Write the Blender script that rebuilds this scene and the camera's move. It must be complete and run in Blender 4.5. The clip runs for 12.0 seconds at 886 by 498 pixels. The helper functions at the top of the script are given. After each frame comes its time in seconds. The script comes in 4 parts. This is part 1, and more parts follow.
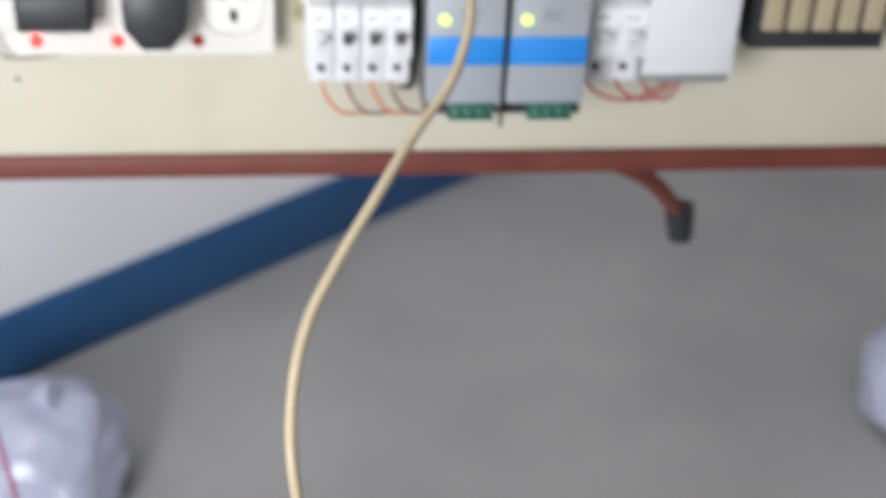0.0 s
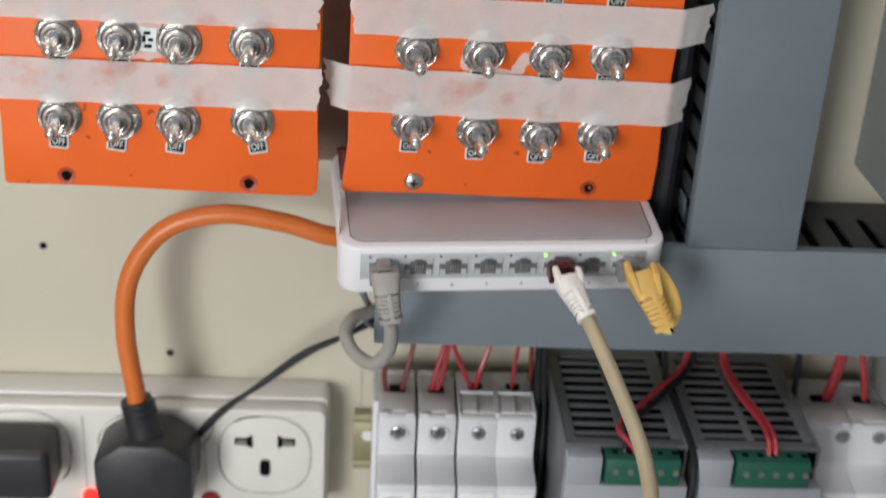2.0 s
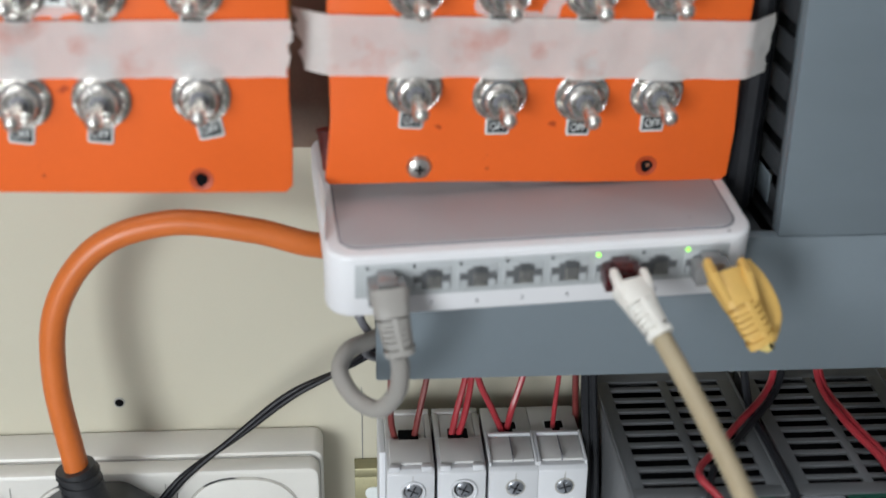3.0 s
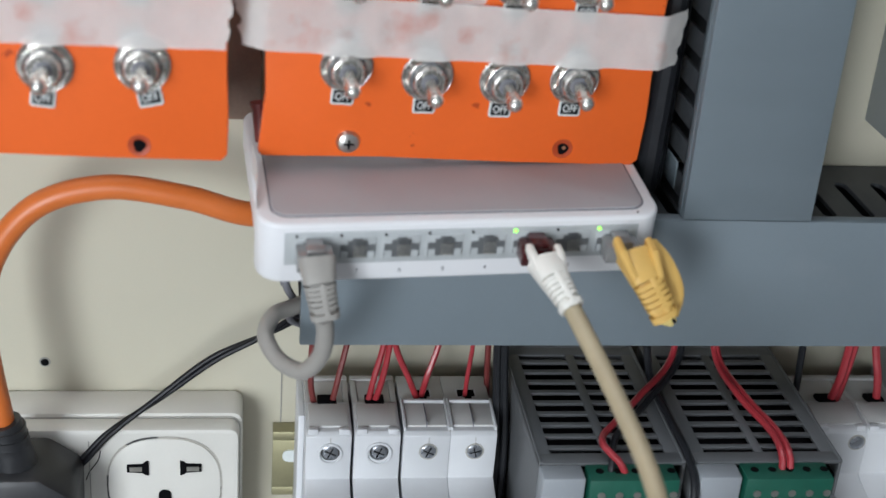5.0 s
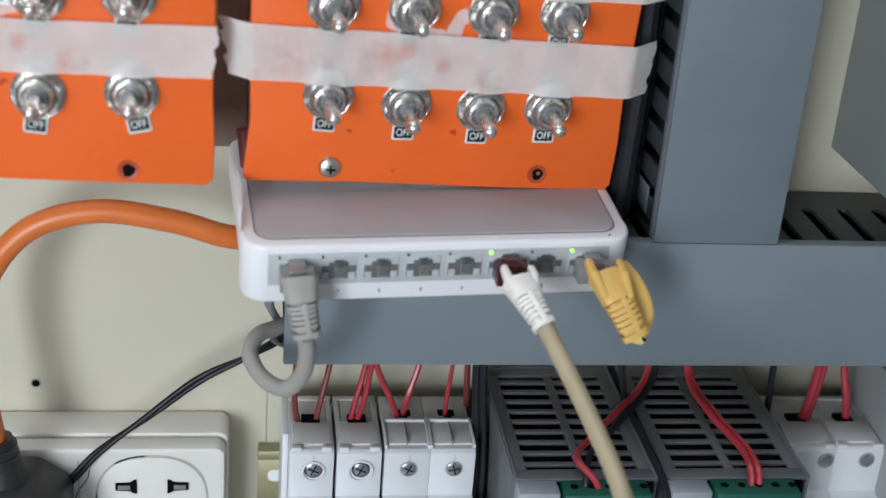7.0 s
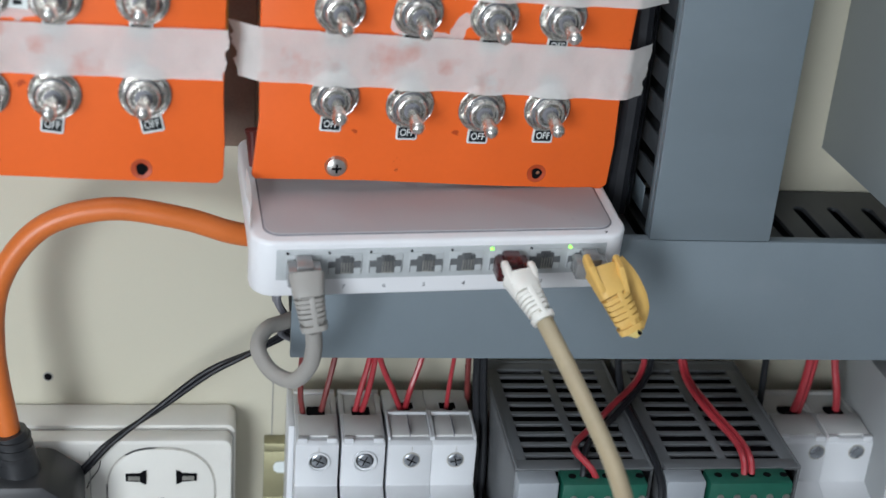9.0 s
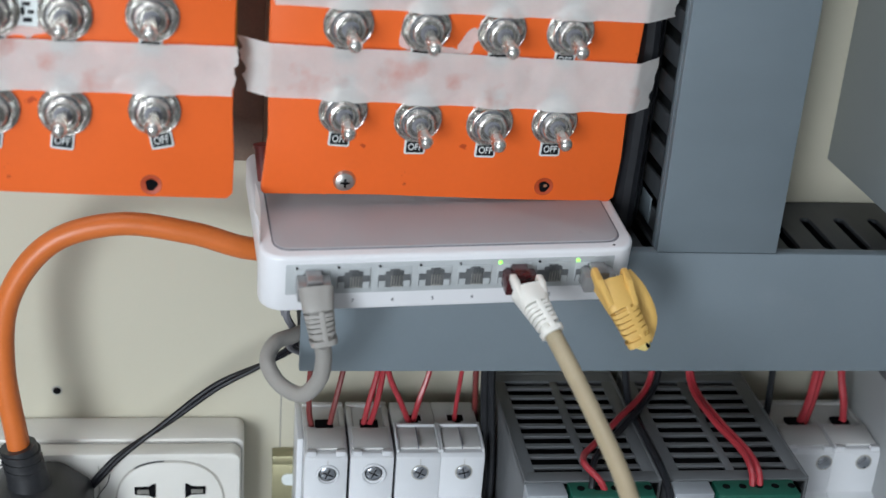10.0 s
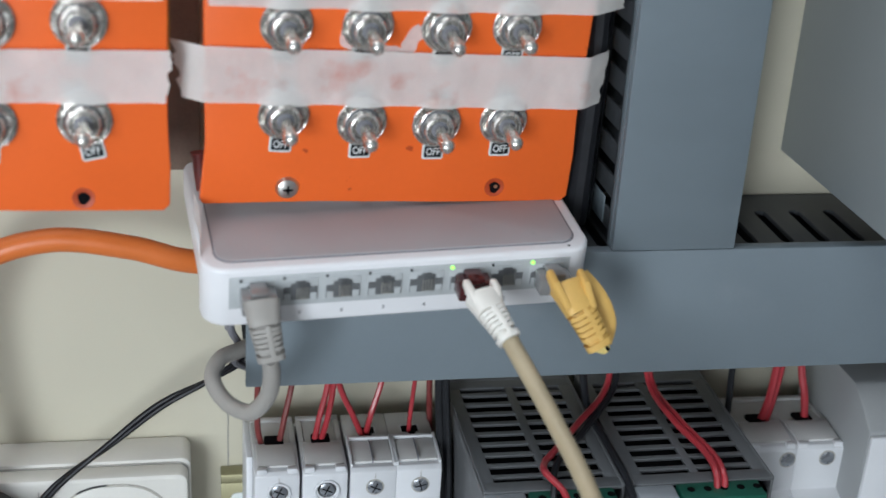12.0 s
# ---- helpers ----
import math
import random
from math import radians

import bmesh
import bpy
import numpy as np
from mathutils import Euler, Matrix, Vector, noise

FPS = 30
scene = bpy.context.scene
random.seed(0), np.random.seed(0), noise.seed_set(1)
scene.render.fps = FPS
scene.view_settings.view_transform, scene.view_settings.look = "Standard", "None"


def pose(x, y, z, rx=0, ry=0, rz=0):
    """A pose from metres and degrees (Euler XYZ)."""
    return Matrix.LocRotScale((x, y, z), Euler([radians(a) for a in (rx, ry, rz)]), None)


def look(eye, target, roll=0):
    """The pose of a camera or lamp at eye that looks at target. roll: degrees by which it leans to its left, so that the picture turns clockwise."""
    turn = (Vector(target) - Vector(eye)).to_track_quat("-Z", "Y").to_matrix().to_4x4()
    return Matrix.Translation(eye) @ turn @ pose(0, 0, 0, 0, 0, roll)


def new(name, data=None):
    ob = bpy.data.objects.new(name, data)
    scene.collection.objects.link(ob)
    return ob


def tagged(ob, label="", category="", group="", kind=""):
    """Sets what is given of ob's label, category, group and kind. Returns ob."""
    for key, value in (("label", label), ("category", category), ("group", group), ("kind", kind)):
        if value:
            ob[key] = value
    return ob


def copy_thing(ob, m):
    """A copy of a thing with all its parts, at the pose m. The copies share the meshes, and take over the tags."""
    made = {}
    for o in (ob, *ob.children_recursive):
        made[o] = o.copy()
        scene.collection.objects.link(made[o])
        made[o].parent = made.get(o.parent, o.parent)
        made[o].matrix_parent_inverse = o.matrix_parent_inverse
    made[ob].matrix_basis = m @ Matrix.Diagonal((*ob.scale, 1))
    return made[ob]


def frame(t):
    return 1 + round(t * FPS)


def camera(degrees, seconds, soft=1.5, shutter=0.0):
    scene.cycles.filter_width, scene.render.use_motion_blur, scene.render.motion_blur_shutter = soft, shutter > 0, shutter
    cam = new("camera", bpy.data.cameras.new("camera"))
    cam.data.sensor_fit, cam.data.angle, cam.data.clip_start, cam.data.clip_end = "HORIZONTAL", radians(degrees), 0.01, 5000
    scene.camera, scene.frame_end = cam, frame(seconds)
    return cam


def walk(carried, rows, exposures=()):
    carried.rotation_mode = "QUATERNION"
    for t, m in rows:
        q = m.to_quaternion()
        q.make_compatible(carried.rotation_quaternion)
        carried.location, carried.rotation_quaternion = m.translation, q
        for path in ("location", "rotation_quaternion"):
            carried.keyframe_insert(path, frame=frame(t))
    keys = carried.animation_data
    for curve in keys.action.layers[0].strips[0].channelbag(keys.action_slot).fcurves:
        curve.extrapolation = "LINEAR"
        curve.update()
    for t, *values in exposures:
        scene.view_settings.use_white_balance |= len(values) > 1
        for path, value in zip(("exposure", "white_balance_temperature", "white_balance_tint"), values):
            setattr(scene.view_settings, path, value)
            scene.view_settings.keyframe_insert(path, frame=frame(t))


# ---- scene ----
cam = camera(35.81, 12.0, soft=1.5, shutter=0.4)
cam.data.dof.use_dof, cam.data.dof.focus_distance, cam.data.dof.aperture_fstop = True, 0.515, 8.5
PATH = [
    (0, pose(-0.0057, -0.9550, 0.2807, 58.68, -2.16, -5.67)),
    (0.2, pose(-0.0129, -0.9534, 0.3059, 59.49, -1.42, -3.96)),
    (0.5, pose(-0.0261, -0.9120, 0.3118, 63.46, -1.30, -2.54)),
    (0.9, pose(-0.0418, -0.8170, 0.3088, 64.84, -3.78, -4.67)),
    (1, pose(-0.0417, -0.7848, 0.3116, 64.73, -3.95, -4.08)),
    (1.1, pose(-0.0381, -0.7597, 0.2984, 65.24, -4.25, -3.76)),
    (1.4, pose(-0.0362, -0.6937, 0.2889, 67.10, -4.01, -4.05)),
    (1.5, pose(-0.0355, -0.6806, 0.2811, 67.74, -3.45, -3.18)),
    (1.6, pose(-0.0343, -0.6547, 0.2876, 66.21, -3.15, -3.19)),
    (2, pose(-0.0068, -0.5722, 0.2953, 64.02, -3.07, -2.33)),
    (2.2, pose(-0.0118, -0.5346, 0.2718, 64.85, -3.88, -4.33)),
    (2.5, pose(-0.0187, -0.4882, 0.2427, 65.19, -3.21, -6.07)),
    (3, pose(-0.0091, -0.4525, 0.2349, 64.54, -0.77, -4.10)),
    (3.5, pose(-0.0126, -0.4559, 0.2427, 62.68, -2.30, -6.01)),
    (5.5, pose(-0.0170, -0.4802, 0.2400, 64.63, -4.16, -6.82)),
    (6, pose(-0.0136, -0.4845, 0.2422, 64.93, -3.47, -6.40)),
    (6.5, pose(-0.0127, -0.4856, 0.2432, 65.22, -4.13, -7.14)),
    (7, pose(-0.0143, -0.4915, 0.2436, 65.59, -4.22, -7.13)),
    (9, pose(-0.0183, -0.5060, 0.2478, 65.71, -4.30, -7.23)),
    (9.5, pose(-0.0177, -0.5072, 0.2501, 66.03, -3.97, -6.67)),
    (10, pose(-0.0214, -0.5060, 0.2508, 65.96, -4.07, -7.32)),
    (10.5, pose(-0.0180, -0.5072, 0.2507, 66.05, -4.17, -7.11)),
    (11, pose(-0.0137, -0.4994, 0.2495, 65.65, -4.03, -7.02)),
    (11.5, pose(-0.0165, -0.4929, 0.2481, 65.78, -3.92, -7.91)),
    (12, pose(-0.0214, -0.4884, 0.2454, 66.11, -3.36, -10.32)),
]
walk(cam, PATH, [(0.0, 0.62, 6600, 15), (0.3, 0.52, 6800, 15), (0.9, 0.0, 7200, 17), (1.5, -0.17, 7350, 19), (2.0, -0.12, 6850, 14), (2.5, -0.12, 6500, 10), (3.5, 0.05, 6500, 10), (5.5, -0.03, 6250, 10), (12.0, -0.03, 6200, 9)])

# ---- light ----
world = bpy.data.worlds.new("daylight")
scene.world = world
world.use_nodes = True
wn = world.node_tree.nodes
sky = wn.new("ShaderNodeTexSky")
sky.sky_type, sky.sun_disc = "NISHITA", False
sky.sun_elevation, sky.sun_rotation = radians(35), radians(210)
wn["Background"].inputs["Strength"].default_value = 0.12
world.node_tree.links.new(sky.outputs["Color"], wn["Background"].inputs["Color"])


def area_lamp(name, m, sx, sy, power, colour):
    lamp = bpy.data.lights.new(name, "AREA")
    lamp.shape, lamp.size, lamp.size_y, lamp.energy, lamp.color = "RECTANGLE", sx, sy, power, colour
    ob = new(name, lamp)
    ob.matrix_world = m
    return ob


area_lamp("window_daylight", look((-0.68, -1.48, 0.14), (0, 0, 0.03)), 0.48, 0.70, 21, (0.90, 0.96, 1.0))
# added overhead fill for the floor and upper faces; no such lamp is seen
area_lamp("ceiling_tube_light", look((-0.60, -0.05, 1.74), (-0.60, -0.05, 0)), 1.2, 2.0, 22, (0.95, 0.98, 1.0))


# ---- materials ----
def mat(name, colour, rough=0.5, metal=0.0, vary=0.12, scale=60.0, bump=0.0, fine=900.0, stain=None, spec=0.5, piece=0.0, emit=0.0, coat=0.0):
    """Base colour broken up at two scales, with a fine relief."""
    m = bpy.data.materials.new(name)
    m.use_nodes = True
    n, l = m.node_tree.nodes, m.node_tree.links
    b = n["Principled BSDF"]
    co = n.new("ShaderNodeTexCoord")
    big, small = n.new("ShaderNodeTexNoise"), n.new("ShaderNodeTexNoise")
    big.inputs["Scale"].default_value, small.inputs["Scale"].default_value = scale, fine
    big.inputs["Detail"].default_value, small.inputs["Detail"].default_value = 5, 3
    for t in (big, small):
        l.new(co.outputs["Object"], t.inputs["Vector"])
    add = n.new("ShaderNodeMath")
    add.operation = "MULTIPLY_ADD"
    add.inputs[1].default_value = 0.35
    l.new(small.outputs["Fac"], add.inputs[0])
    l.new(big.outputs["Fac"], add.inputs[2])
    ramp = n.new("ShaderNodeMapRange")
    ramp.inputs[1].default_value, ramp.inputs[2].default_value = 0.35, 1.0
    ramp.inputs[3].default_value, ramp.inputs[4].default_value = 1.0 - vary, 1.0 + vary
    l.new(add.outputs[0], ramp.inputs[0])
    mul = n.new("ShaderNodeVectorMath")
    mul.operation = "SCALE"
    mul.inputs[0].default_value = colour
    l.new(ramp.outputs[0], mul.inputs["Scale"])
    out = mul.outputs[0]
    if piece:
        info = n.new("ShaderNodeObjectInfo")
        r2 = n.new("ShaderNodeMapRange")
        r2.inputs[3].default_value, r2.inputs[4].default_value = 1 - piece, 1 + piece
        l.new(info.outputs["Random"], r2.inputs[0])
        m2 = n.new("ShaderNodeVectorMath")
        m2.operation = "SCALE"
        l.new(out, m2.inputs[0])
        l.new(r2.outputs[0], m2.inputs["Scale"])
        out = m2.outputs[0]
    if stain:
        sc, lo, hi, tint = stain
        t = n.new("ShaderNodeTexNoise")
        t.inputs["Scale"].default_value, t.inputs["Detail"].default_value = sc, 6
        l.new(co.outputs["Object"], t.inputs["Vector"])
        r3 = n.new("ShaderNodeMapRange")
        r3.inputs[1].default_value, r3.inputs[2].default_value = lo, hi
        l.new(t.outputs["Fac"], r3.inputs[0])
        mix = n.new("ShaderNodeMix")
        mix.data_type = "RGBA"
        l.new(r3.outputs[0], mix.inputs["Factor"])
        l.new(out, mix.inputs[6])
        mix.inputs[7].default_value = (*tint, 1)
        out = mix.outputs[2]
    l.new(out, b.inputs["Base Color"])
    rr = n.new("ShaderNodeMapRange")
    rr.inputs[3].default_value, rr.inputs[4].default_value = max(rough - 0.1, 0.03), min(rough + 0.1, 1)
    l.new(big.outputs["Fac"], rr.inputs[0])
    l.new(rr.outputs[0], b.inputs["Roughness"])
    b.inputs["Metallic"].default_value = metal
    b.inputs["Specular IOR Level"].default_value = spec
    b.inputs["Coat Weight"].default_value = coat
    if bump:
        bp = n.new("ShaderNodeBump")
        bp.inputs["Strength"].default_value, bp.inputs["Distance"].default_value = bump, 0.0004
        l.new(add.outputs[0], bp.inputs["Height"])
        l.new(bp.outputs[0], b.inputs["Normal"])
    if emit:
        b.inputs["Emission Color"].default_value = (*colour, 1)
        b.inputs["Emission Strength"].default_value = emit
    return m


M = {
    "cream": mat("cream_powder_coat", (0.54, 0.51, 0.41), 0.42, vary=0.05, scale=9, bump=0.12, fine=1400, stain=(5, 0.62, 0.85, (0.46, 0.42, 0.32))),
    "rust": mat("red_oxide_paint", (0.135, 0.03, 0.02), 0.55, vary=0.25, scale=25, bump=0.3, stain=(40, 0.6, 0.75, (0.12, 0.05, 0.035))),
    "grey": mat("grey_pvc", (0.152, 0.184, 0.208), 0.38, vary=0.06, scale=30, bump=0.05, fine=1800, stain=(14, 0.66, 0.9, (0.20, 0.22, 0.24))),
    # same PVC as the lids, darkened for the shade among webs and fins
    "greyshaded": mat("grey_pvc_shaded", (0.045, 0.049, 0.054), 0.45, vary=0.08, scale=40, bump=0.05),
    "orange": mat("orange_acrylic", (0.79, 0.132, 0.021), 0.42, vary=0.05, scale=22, bump=0.03, fine=500, spec=0.3, stain=(170, 0.70, 0.73, (0.46, 0.06, 0.012))),
    "orangebore": mat("orange_bore", (0.42, 0.055, 0.012), 0.5),
    "edgeyellow": mat("yellow_edge", (0.55, 0.30, 0.03), 0.5, vary=0.2),
    "tape": mat("masking_tape", (0.93, 0.91, 0.89), 0.75, vary=0.05, scale=140, bump=0.12, fine=1600, stain=(55, 0.58, 0.72, (0.84, 0.56, 0.50))),
    "residue": mat("tape_residue_film", (0.86, 0.82, 0.80), 0.7, vary=0.1, scale=300, bump=0.2),
    "nickel": mat("nickel_plate", (0.68, 0.665, 0.63), 0.26, 1.0, vary=0.18, scale=260, bump=0.14),
    "steel": mat("zinc_steel", (0.55, 0.54, 0.51), 0.32, 1.0, vary=0.15, scale=220, bump=0.1),
    "rail": mat("yellow_zinc", (0.30, 0.28, 0.17), 0.5, 0.7, vary=0.15, scale=80, bump=0.1),
    "label": mat("pale_label", (0.66, 0.70, 0.69), 0.4, vary=0.1, scale=300),
    "ink": mat("black_ink", (0.008, 0.010, 0.013), 0.6, vary=0.2, spec=0.15),
    "textwhite": mat("white_ink", (0.75, 0.77, 0.76), 0.5),
    "white": mat("white_abs", (0.72, 0.72, 0.74), 0.36, vary=0.03, scale=30, bump=0.06, fine=2500),
    "lilac": mat("pale_grey_abs", (0.36, 0.35, 0.365), 0.5, vary=0.04, scale=40, bump=0.25, fine=3500, stain=(45, 0.68, 0.8, (0.23, 0.21, 0.215))),
    "seam": mat("grey_seam", (0.16, 0.16, 0.18), 0.5),
    "portgrey": mat("port_grey", (0.42, 0.44, 0.45), 0.42, vary=0.08, scale=200),
    "portin": mat("port_inside", (0.11, 0.115, 0.12), 0.5, vary=0.2, scale=300),
    "contact": mat("port_contact", (0.33, 0.32, 0.29), 0.35, 0.6, vary=0.2, scale=300),
    "ledgreen": mat("lit_green_lamp", (0.35, 1.0, 0.12), 0.3, emit=1.5),
    "ledpsu": mat("lit_psu_lamp", (0.50, 0.80, 0.16), 0.3, emit=0.9),
    "neon": mat("lit_red_neon", (1.0, 0.014, 0.010), 0.3, emit=3.2),
    "neonoff": mat("dark_red_lens", (0.28, 0.02, 0.02), 0.25),
    "plugclear": mat("clear_plug", (0.19, 0.19, 0.19), 0.15, vary=0.1, scale=400, spec=0.7, coat=0.6),
    "plugred": mat("red_plug", (0.05, 0.004, 0.006), 0.25, vary=0.3, scale=300, coat=0.2),
    "bootgrey": mat("grey_boot", (0.30, 0.285, 0.265), 0.5, vary=0.06, scale=150),
    "bootwhite": mat("white_boot", (0.73, 0.71, 0.66), 0.45, vary=0.05, scale=150),
    "bootyellow": mat("yellow_boot", (0.62, 0.385, 0.105), 0.5, vary=0.08, scale=150),
    "beige": mat("beige_cable", (0.37, 0.305, 0.20), 0.5, vary=0.1, scale=90, bump=0.05, stain=(70, 0.6, 0.75, (0.36, 0.28, 0.18))),
    "orangecable": mat("orange_cable", (0.62, 0.155, 0.03), 0.4, vary=0.08, scale=90, bump=0.03),
    "red": mat("red_wire", (0.34, 0.030, 0.040), 0.35, vary=0.15, scale=200),
    "maroon": mat("brown_red_wire", (0.16, 0.03, 0.028), 0.4, vary=0.15, scale=200),
    "black": mat("black_wire", (0.014, 0.015, 0.018), 0.38, vary=0.2, scale=200, spec=0.3),
    "blacklead": mat("black_lead_sheath", (0.005, 0.005, 0.008), 0.45, vary=0.3, scale=250, bump=0.1, spec=0.28),
    "blackplastic": mat("black_plastic", (0.02, 0.021, 0.024), 0.45, vary=0.25, scale=120, bump=0.15),
    "breaker": mat("breaker_grey_white", (0.60, 0.61, 0.63), 0.42, vary=0.04, scale=60, bump=0.08, fine=2200, piece=0.04),
    "breakertop": mat("breaker_mid_grey", (0.54, 0.535, 0.525), 0.5, vary=0.06, scale=60, bump=0.1, fine=2200),
    # relay grey darkened for the shade on the module's side
    "relayshaded": mat("relay_grey_shaded", (0.27, 0.28, 0.285), 0.45, vary=0.05, scale=50, bump=0.08),
    "screwblue": mat("blued_screw", (0.36, 0.38, 0.41), 0.28, 0.9, vary=0.2, scale=300),
    "softline": mat("soft_grey_line", (0.36, 0.35, 0.32), 0.6),
    "rimdirt": mat("dirty_rim", (0.42, 0.40, 0.36), 0.6, stain=(120, 0.50, 0.56, (0.03, 0.03, 0.03))),
    # brown of the shaded plate seen through the gap between the panels
    "gapshade": mat("gap_shade_brown", (0.17, 0.12, 0.09), 0.6, vary=0.3, scale=60, bump=0.3),
    # near-black that puts the shade inside holes and slots into the colour
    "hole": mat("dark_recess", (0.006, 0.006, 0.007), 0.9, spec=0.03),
    "lever": mat("dark_lever", (0.05, 0.055, 0.07), 0.4),
    "psu": mat("psu_grey", (0.115, 0.120, 0.126), 0.5, vary=0.06, scale=50, bump=0.2, fine=2600),
    "psufront": mat("psu_pale_front", (0.29, 0.31, 0.335), 0.4, vary=0.05, scale=50),
    "psublue": mat("blue_stripe", (0.012, 0.20, 0.58), 0.38, vary=0.06, scale=60),
    "green": mat("green_terminal", (0.009, 0.088, 0.058), 0.4, vary=0.12, scale=150),
    "socket": mat("ivory_white_plastic", (0.68, 0.665, 0.62), 0.35, vary=0.04, scale=40, bump=0.06, stain=(30, 0.66, 0.85, (0.58, 0.55, 0.47))),
    "floor": mat("grey_concrete", (0.34, 0.335, 0.325), 0.6, vary=0.14, scale=3, bump=0.3, fine=120, stain=(2.2, 0.5, 0.75, (0.27, 0.265, 0.26))),
    "wall": mat("white_wall_paint", (0.80, 0.80, 0.82), 0.7, vary=0.04, scale=3, bump=0.15, fine=200),
    "blue": mat("blue_gloss_paint", (0.014, 0.075, 0.19), 0.4, vary=0.12, scale=12, bump=0.1),
    "door": mat("pale_grey_enamel", (0.29, 0.32, 0.33), 0.35, vary=0.03, scale=10, bump=0.1, fine=1500),
    "butgreen": mat("green_button", (0.01, 0.16, 0.09), 0.35),
    "butred": mat("red_button", (0.45, 0.012, 0.012), 0.35),
    "copper": mat("brown_winding", (0.26, 0.11, 0.06), 0.45, vary=0.3, scale=120, bump=0.3),
    "cord": mat("purple_red_cord", (0.30, 0.12, 0.20), 0.5, vary=0.2, scale=120),
    "bag": mat("pale_lilac_plastic", (0.42, 0.44, 0.56), 0.3, vary=0.12, scale=18, bump=0.2, spec=0.6),
    "ceiling": mat("ceiling_white", (0.75, 0.75, 0.74), 0.8, vary=0.03, scale=2),
}

M["tape"].node_tree.nodes["Principled BSDF"].inputs["Alpha"].default_value = 0.84
M["residue"].node_tree.nodes["Principled BSDF"].inputs["Alpha"].default_value = 0.38


# ---- builders ----
def shift(bm, vs, m):
    bmesh.ops.transform(bm, matrix=m, verts=vs)


def add_box(bm, x0, x1, y0, y1, z0, z1, bev=0.0, seg=2):
    r = bmesh.ops.create_cube(bm, size=1)
    shift(bm, r["verts"], Matrix.Translation(((x0 + x1) / 2, (y0 + y1) / 2, (z0 + z1) / 2)) @ Matrix.Diagonal((x1 - x0, y1 - y0, z1 - z0, 1)))
    if bev:
        es = list({e for v in r["verts"] for e in v.link_edges})
        bmesh.ops.bevel(bm, geom=es, offset=bev, segments=seg, affect="EDGES", profile=0.5)
    return bm


def box(x0, x1, y0, y1, z0, z1, bev=0.0, seg=2):
    return add_box(bmesh.new(), x0, x1, y0, y1, z0, z1, bev, seg)


def add_cyl(bm, r1, r2, p0, p1, n=20, caps=True):
    """A frustum from p0 to p1."""
    a, b = Vector(p0), Vector(p1)
    d = b - a
    r = bmesh.ops.create_cone(bm, cap_ends=caps, segments=n, radius1=r1, radius2=r2, depth=d.length)
    shift(bm, r["verts"], Matrix.Translation((a + b) / 2) @ d.to_track_quat("Z", "Y").to_matrix().to_4x4())
    return bm


def cyl(r1, r2, p0, p1, n=20):
    return add_cyl(bmesh.new(), r1, r2, p0, p1, n)


def prism(points, y0, y1, bev=0.0):
    """An outline in x and z, drawn out from y0 to y1."""
    bm = bmesh.new()
    f = bm.faces.new([bm.verts.new((x, y0, z)) for x, z in points])
    top = bmesh.ops.extrude_face_region(bm, geom=[f])
    bmesh.ops.translate(bm, vec=(0, y1 - y0, 0), verts=[v for v in top["geom"] if isinstance(v, bmesh.types.BMVert)])
    bmesh.ops.recalc_face_normals(bm, faces=bm.faces)
    if bev:
        bmesh.ops.bevel(bm, geom=[e for e in bm.edges if e.calc_face_angle(0) > 0.6], offset=bev, segments=2, affect="EDGES", profile=0.5)
    return bm


def side_prism(points, x0, x1, bev=0.0):
    """An outline in y and z, drawn out from x0 to x1."""
    bm = bmesh.new()
    f = bm.faces.new([bm.verts.new((x0, y, z)) for y, z in points])
    top = bmesh.ops.extrude_face_region(bm, geom=[f])
    bmesh.ops.translate(bm, vec=(x1 - x0, 0, 0), verts=[v for v in top["geom"] if isinstance(v, bmesh.types.BMVert)])
    bmesh.ops.recalc_face_normals(bm, faces=bm.faces)
    if bev:
        bmesh.ops.bevel(bm, geom=[e for e in bm.edges if e.calc_face_angle(0) > 0.4], offset=bev, segments=2, affect="EDGES", profile=0.5)
    return bm


def rounded(x0, x1, z0, z1, r, n=6):
    out = []
    for cx, cz, a in ((x1 - r, z1 - r, 0), (x0 + r, z1 - r, 90), (x0 + r, z0 + r, 180), (x1 - r, z0 + r, 270)):
        for k in range(n + 1):
            t = radians(a + 90 * k / n)
            out.append((cx + r * math.cos(t), cz + r * math.sin(t)))
    return out


def spline(points, steps=10):
    """A smooth line through the points."""
    p = [Vector(q) for q in points]
    p = [p[0] * 2 - p[1], *p, p[-1] * 2 - p[-2]]
    out = []
    for i in range(1, len(p) - 2):
        a, b, c, d = p[i - 1], p[i], p[i + 1], p[i + 2]
        for k in range(steps):
            t = k / steps
            out.append(0.5 * (2 * b + (c - a) * t + (2 * a - 5 * b + 4 * c - d) * t * t + (3 * b - a - 3 * c + d) * t ** 3))
    return [*out, p[-2]]


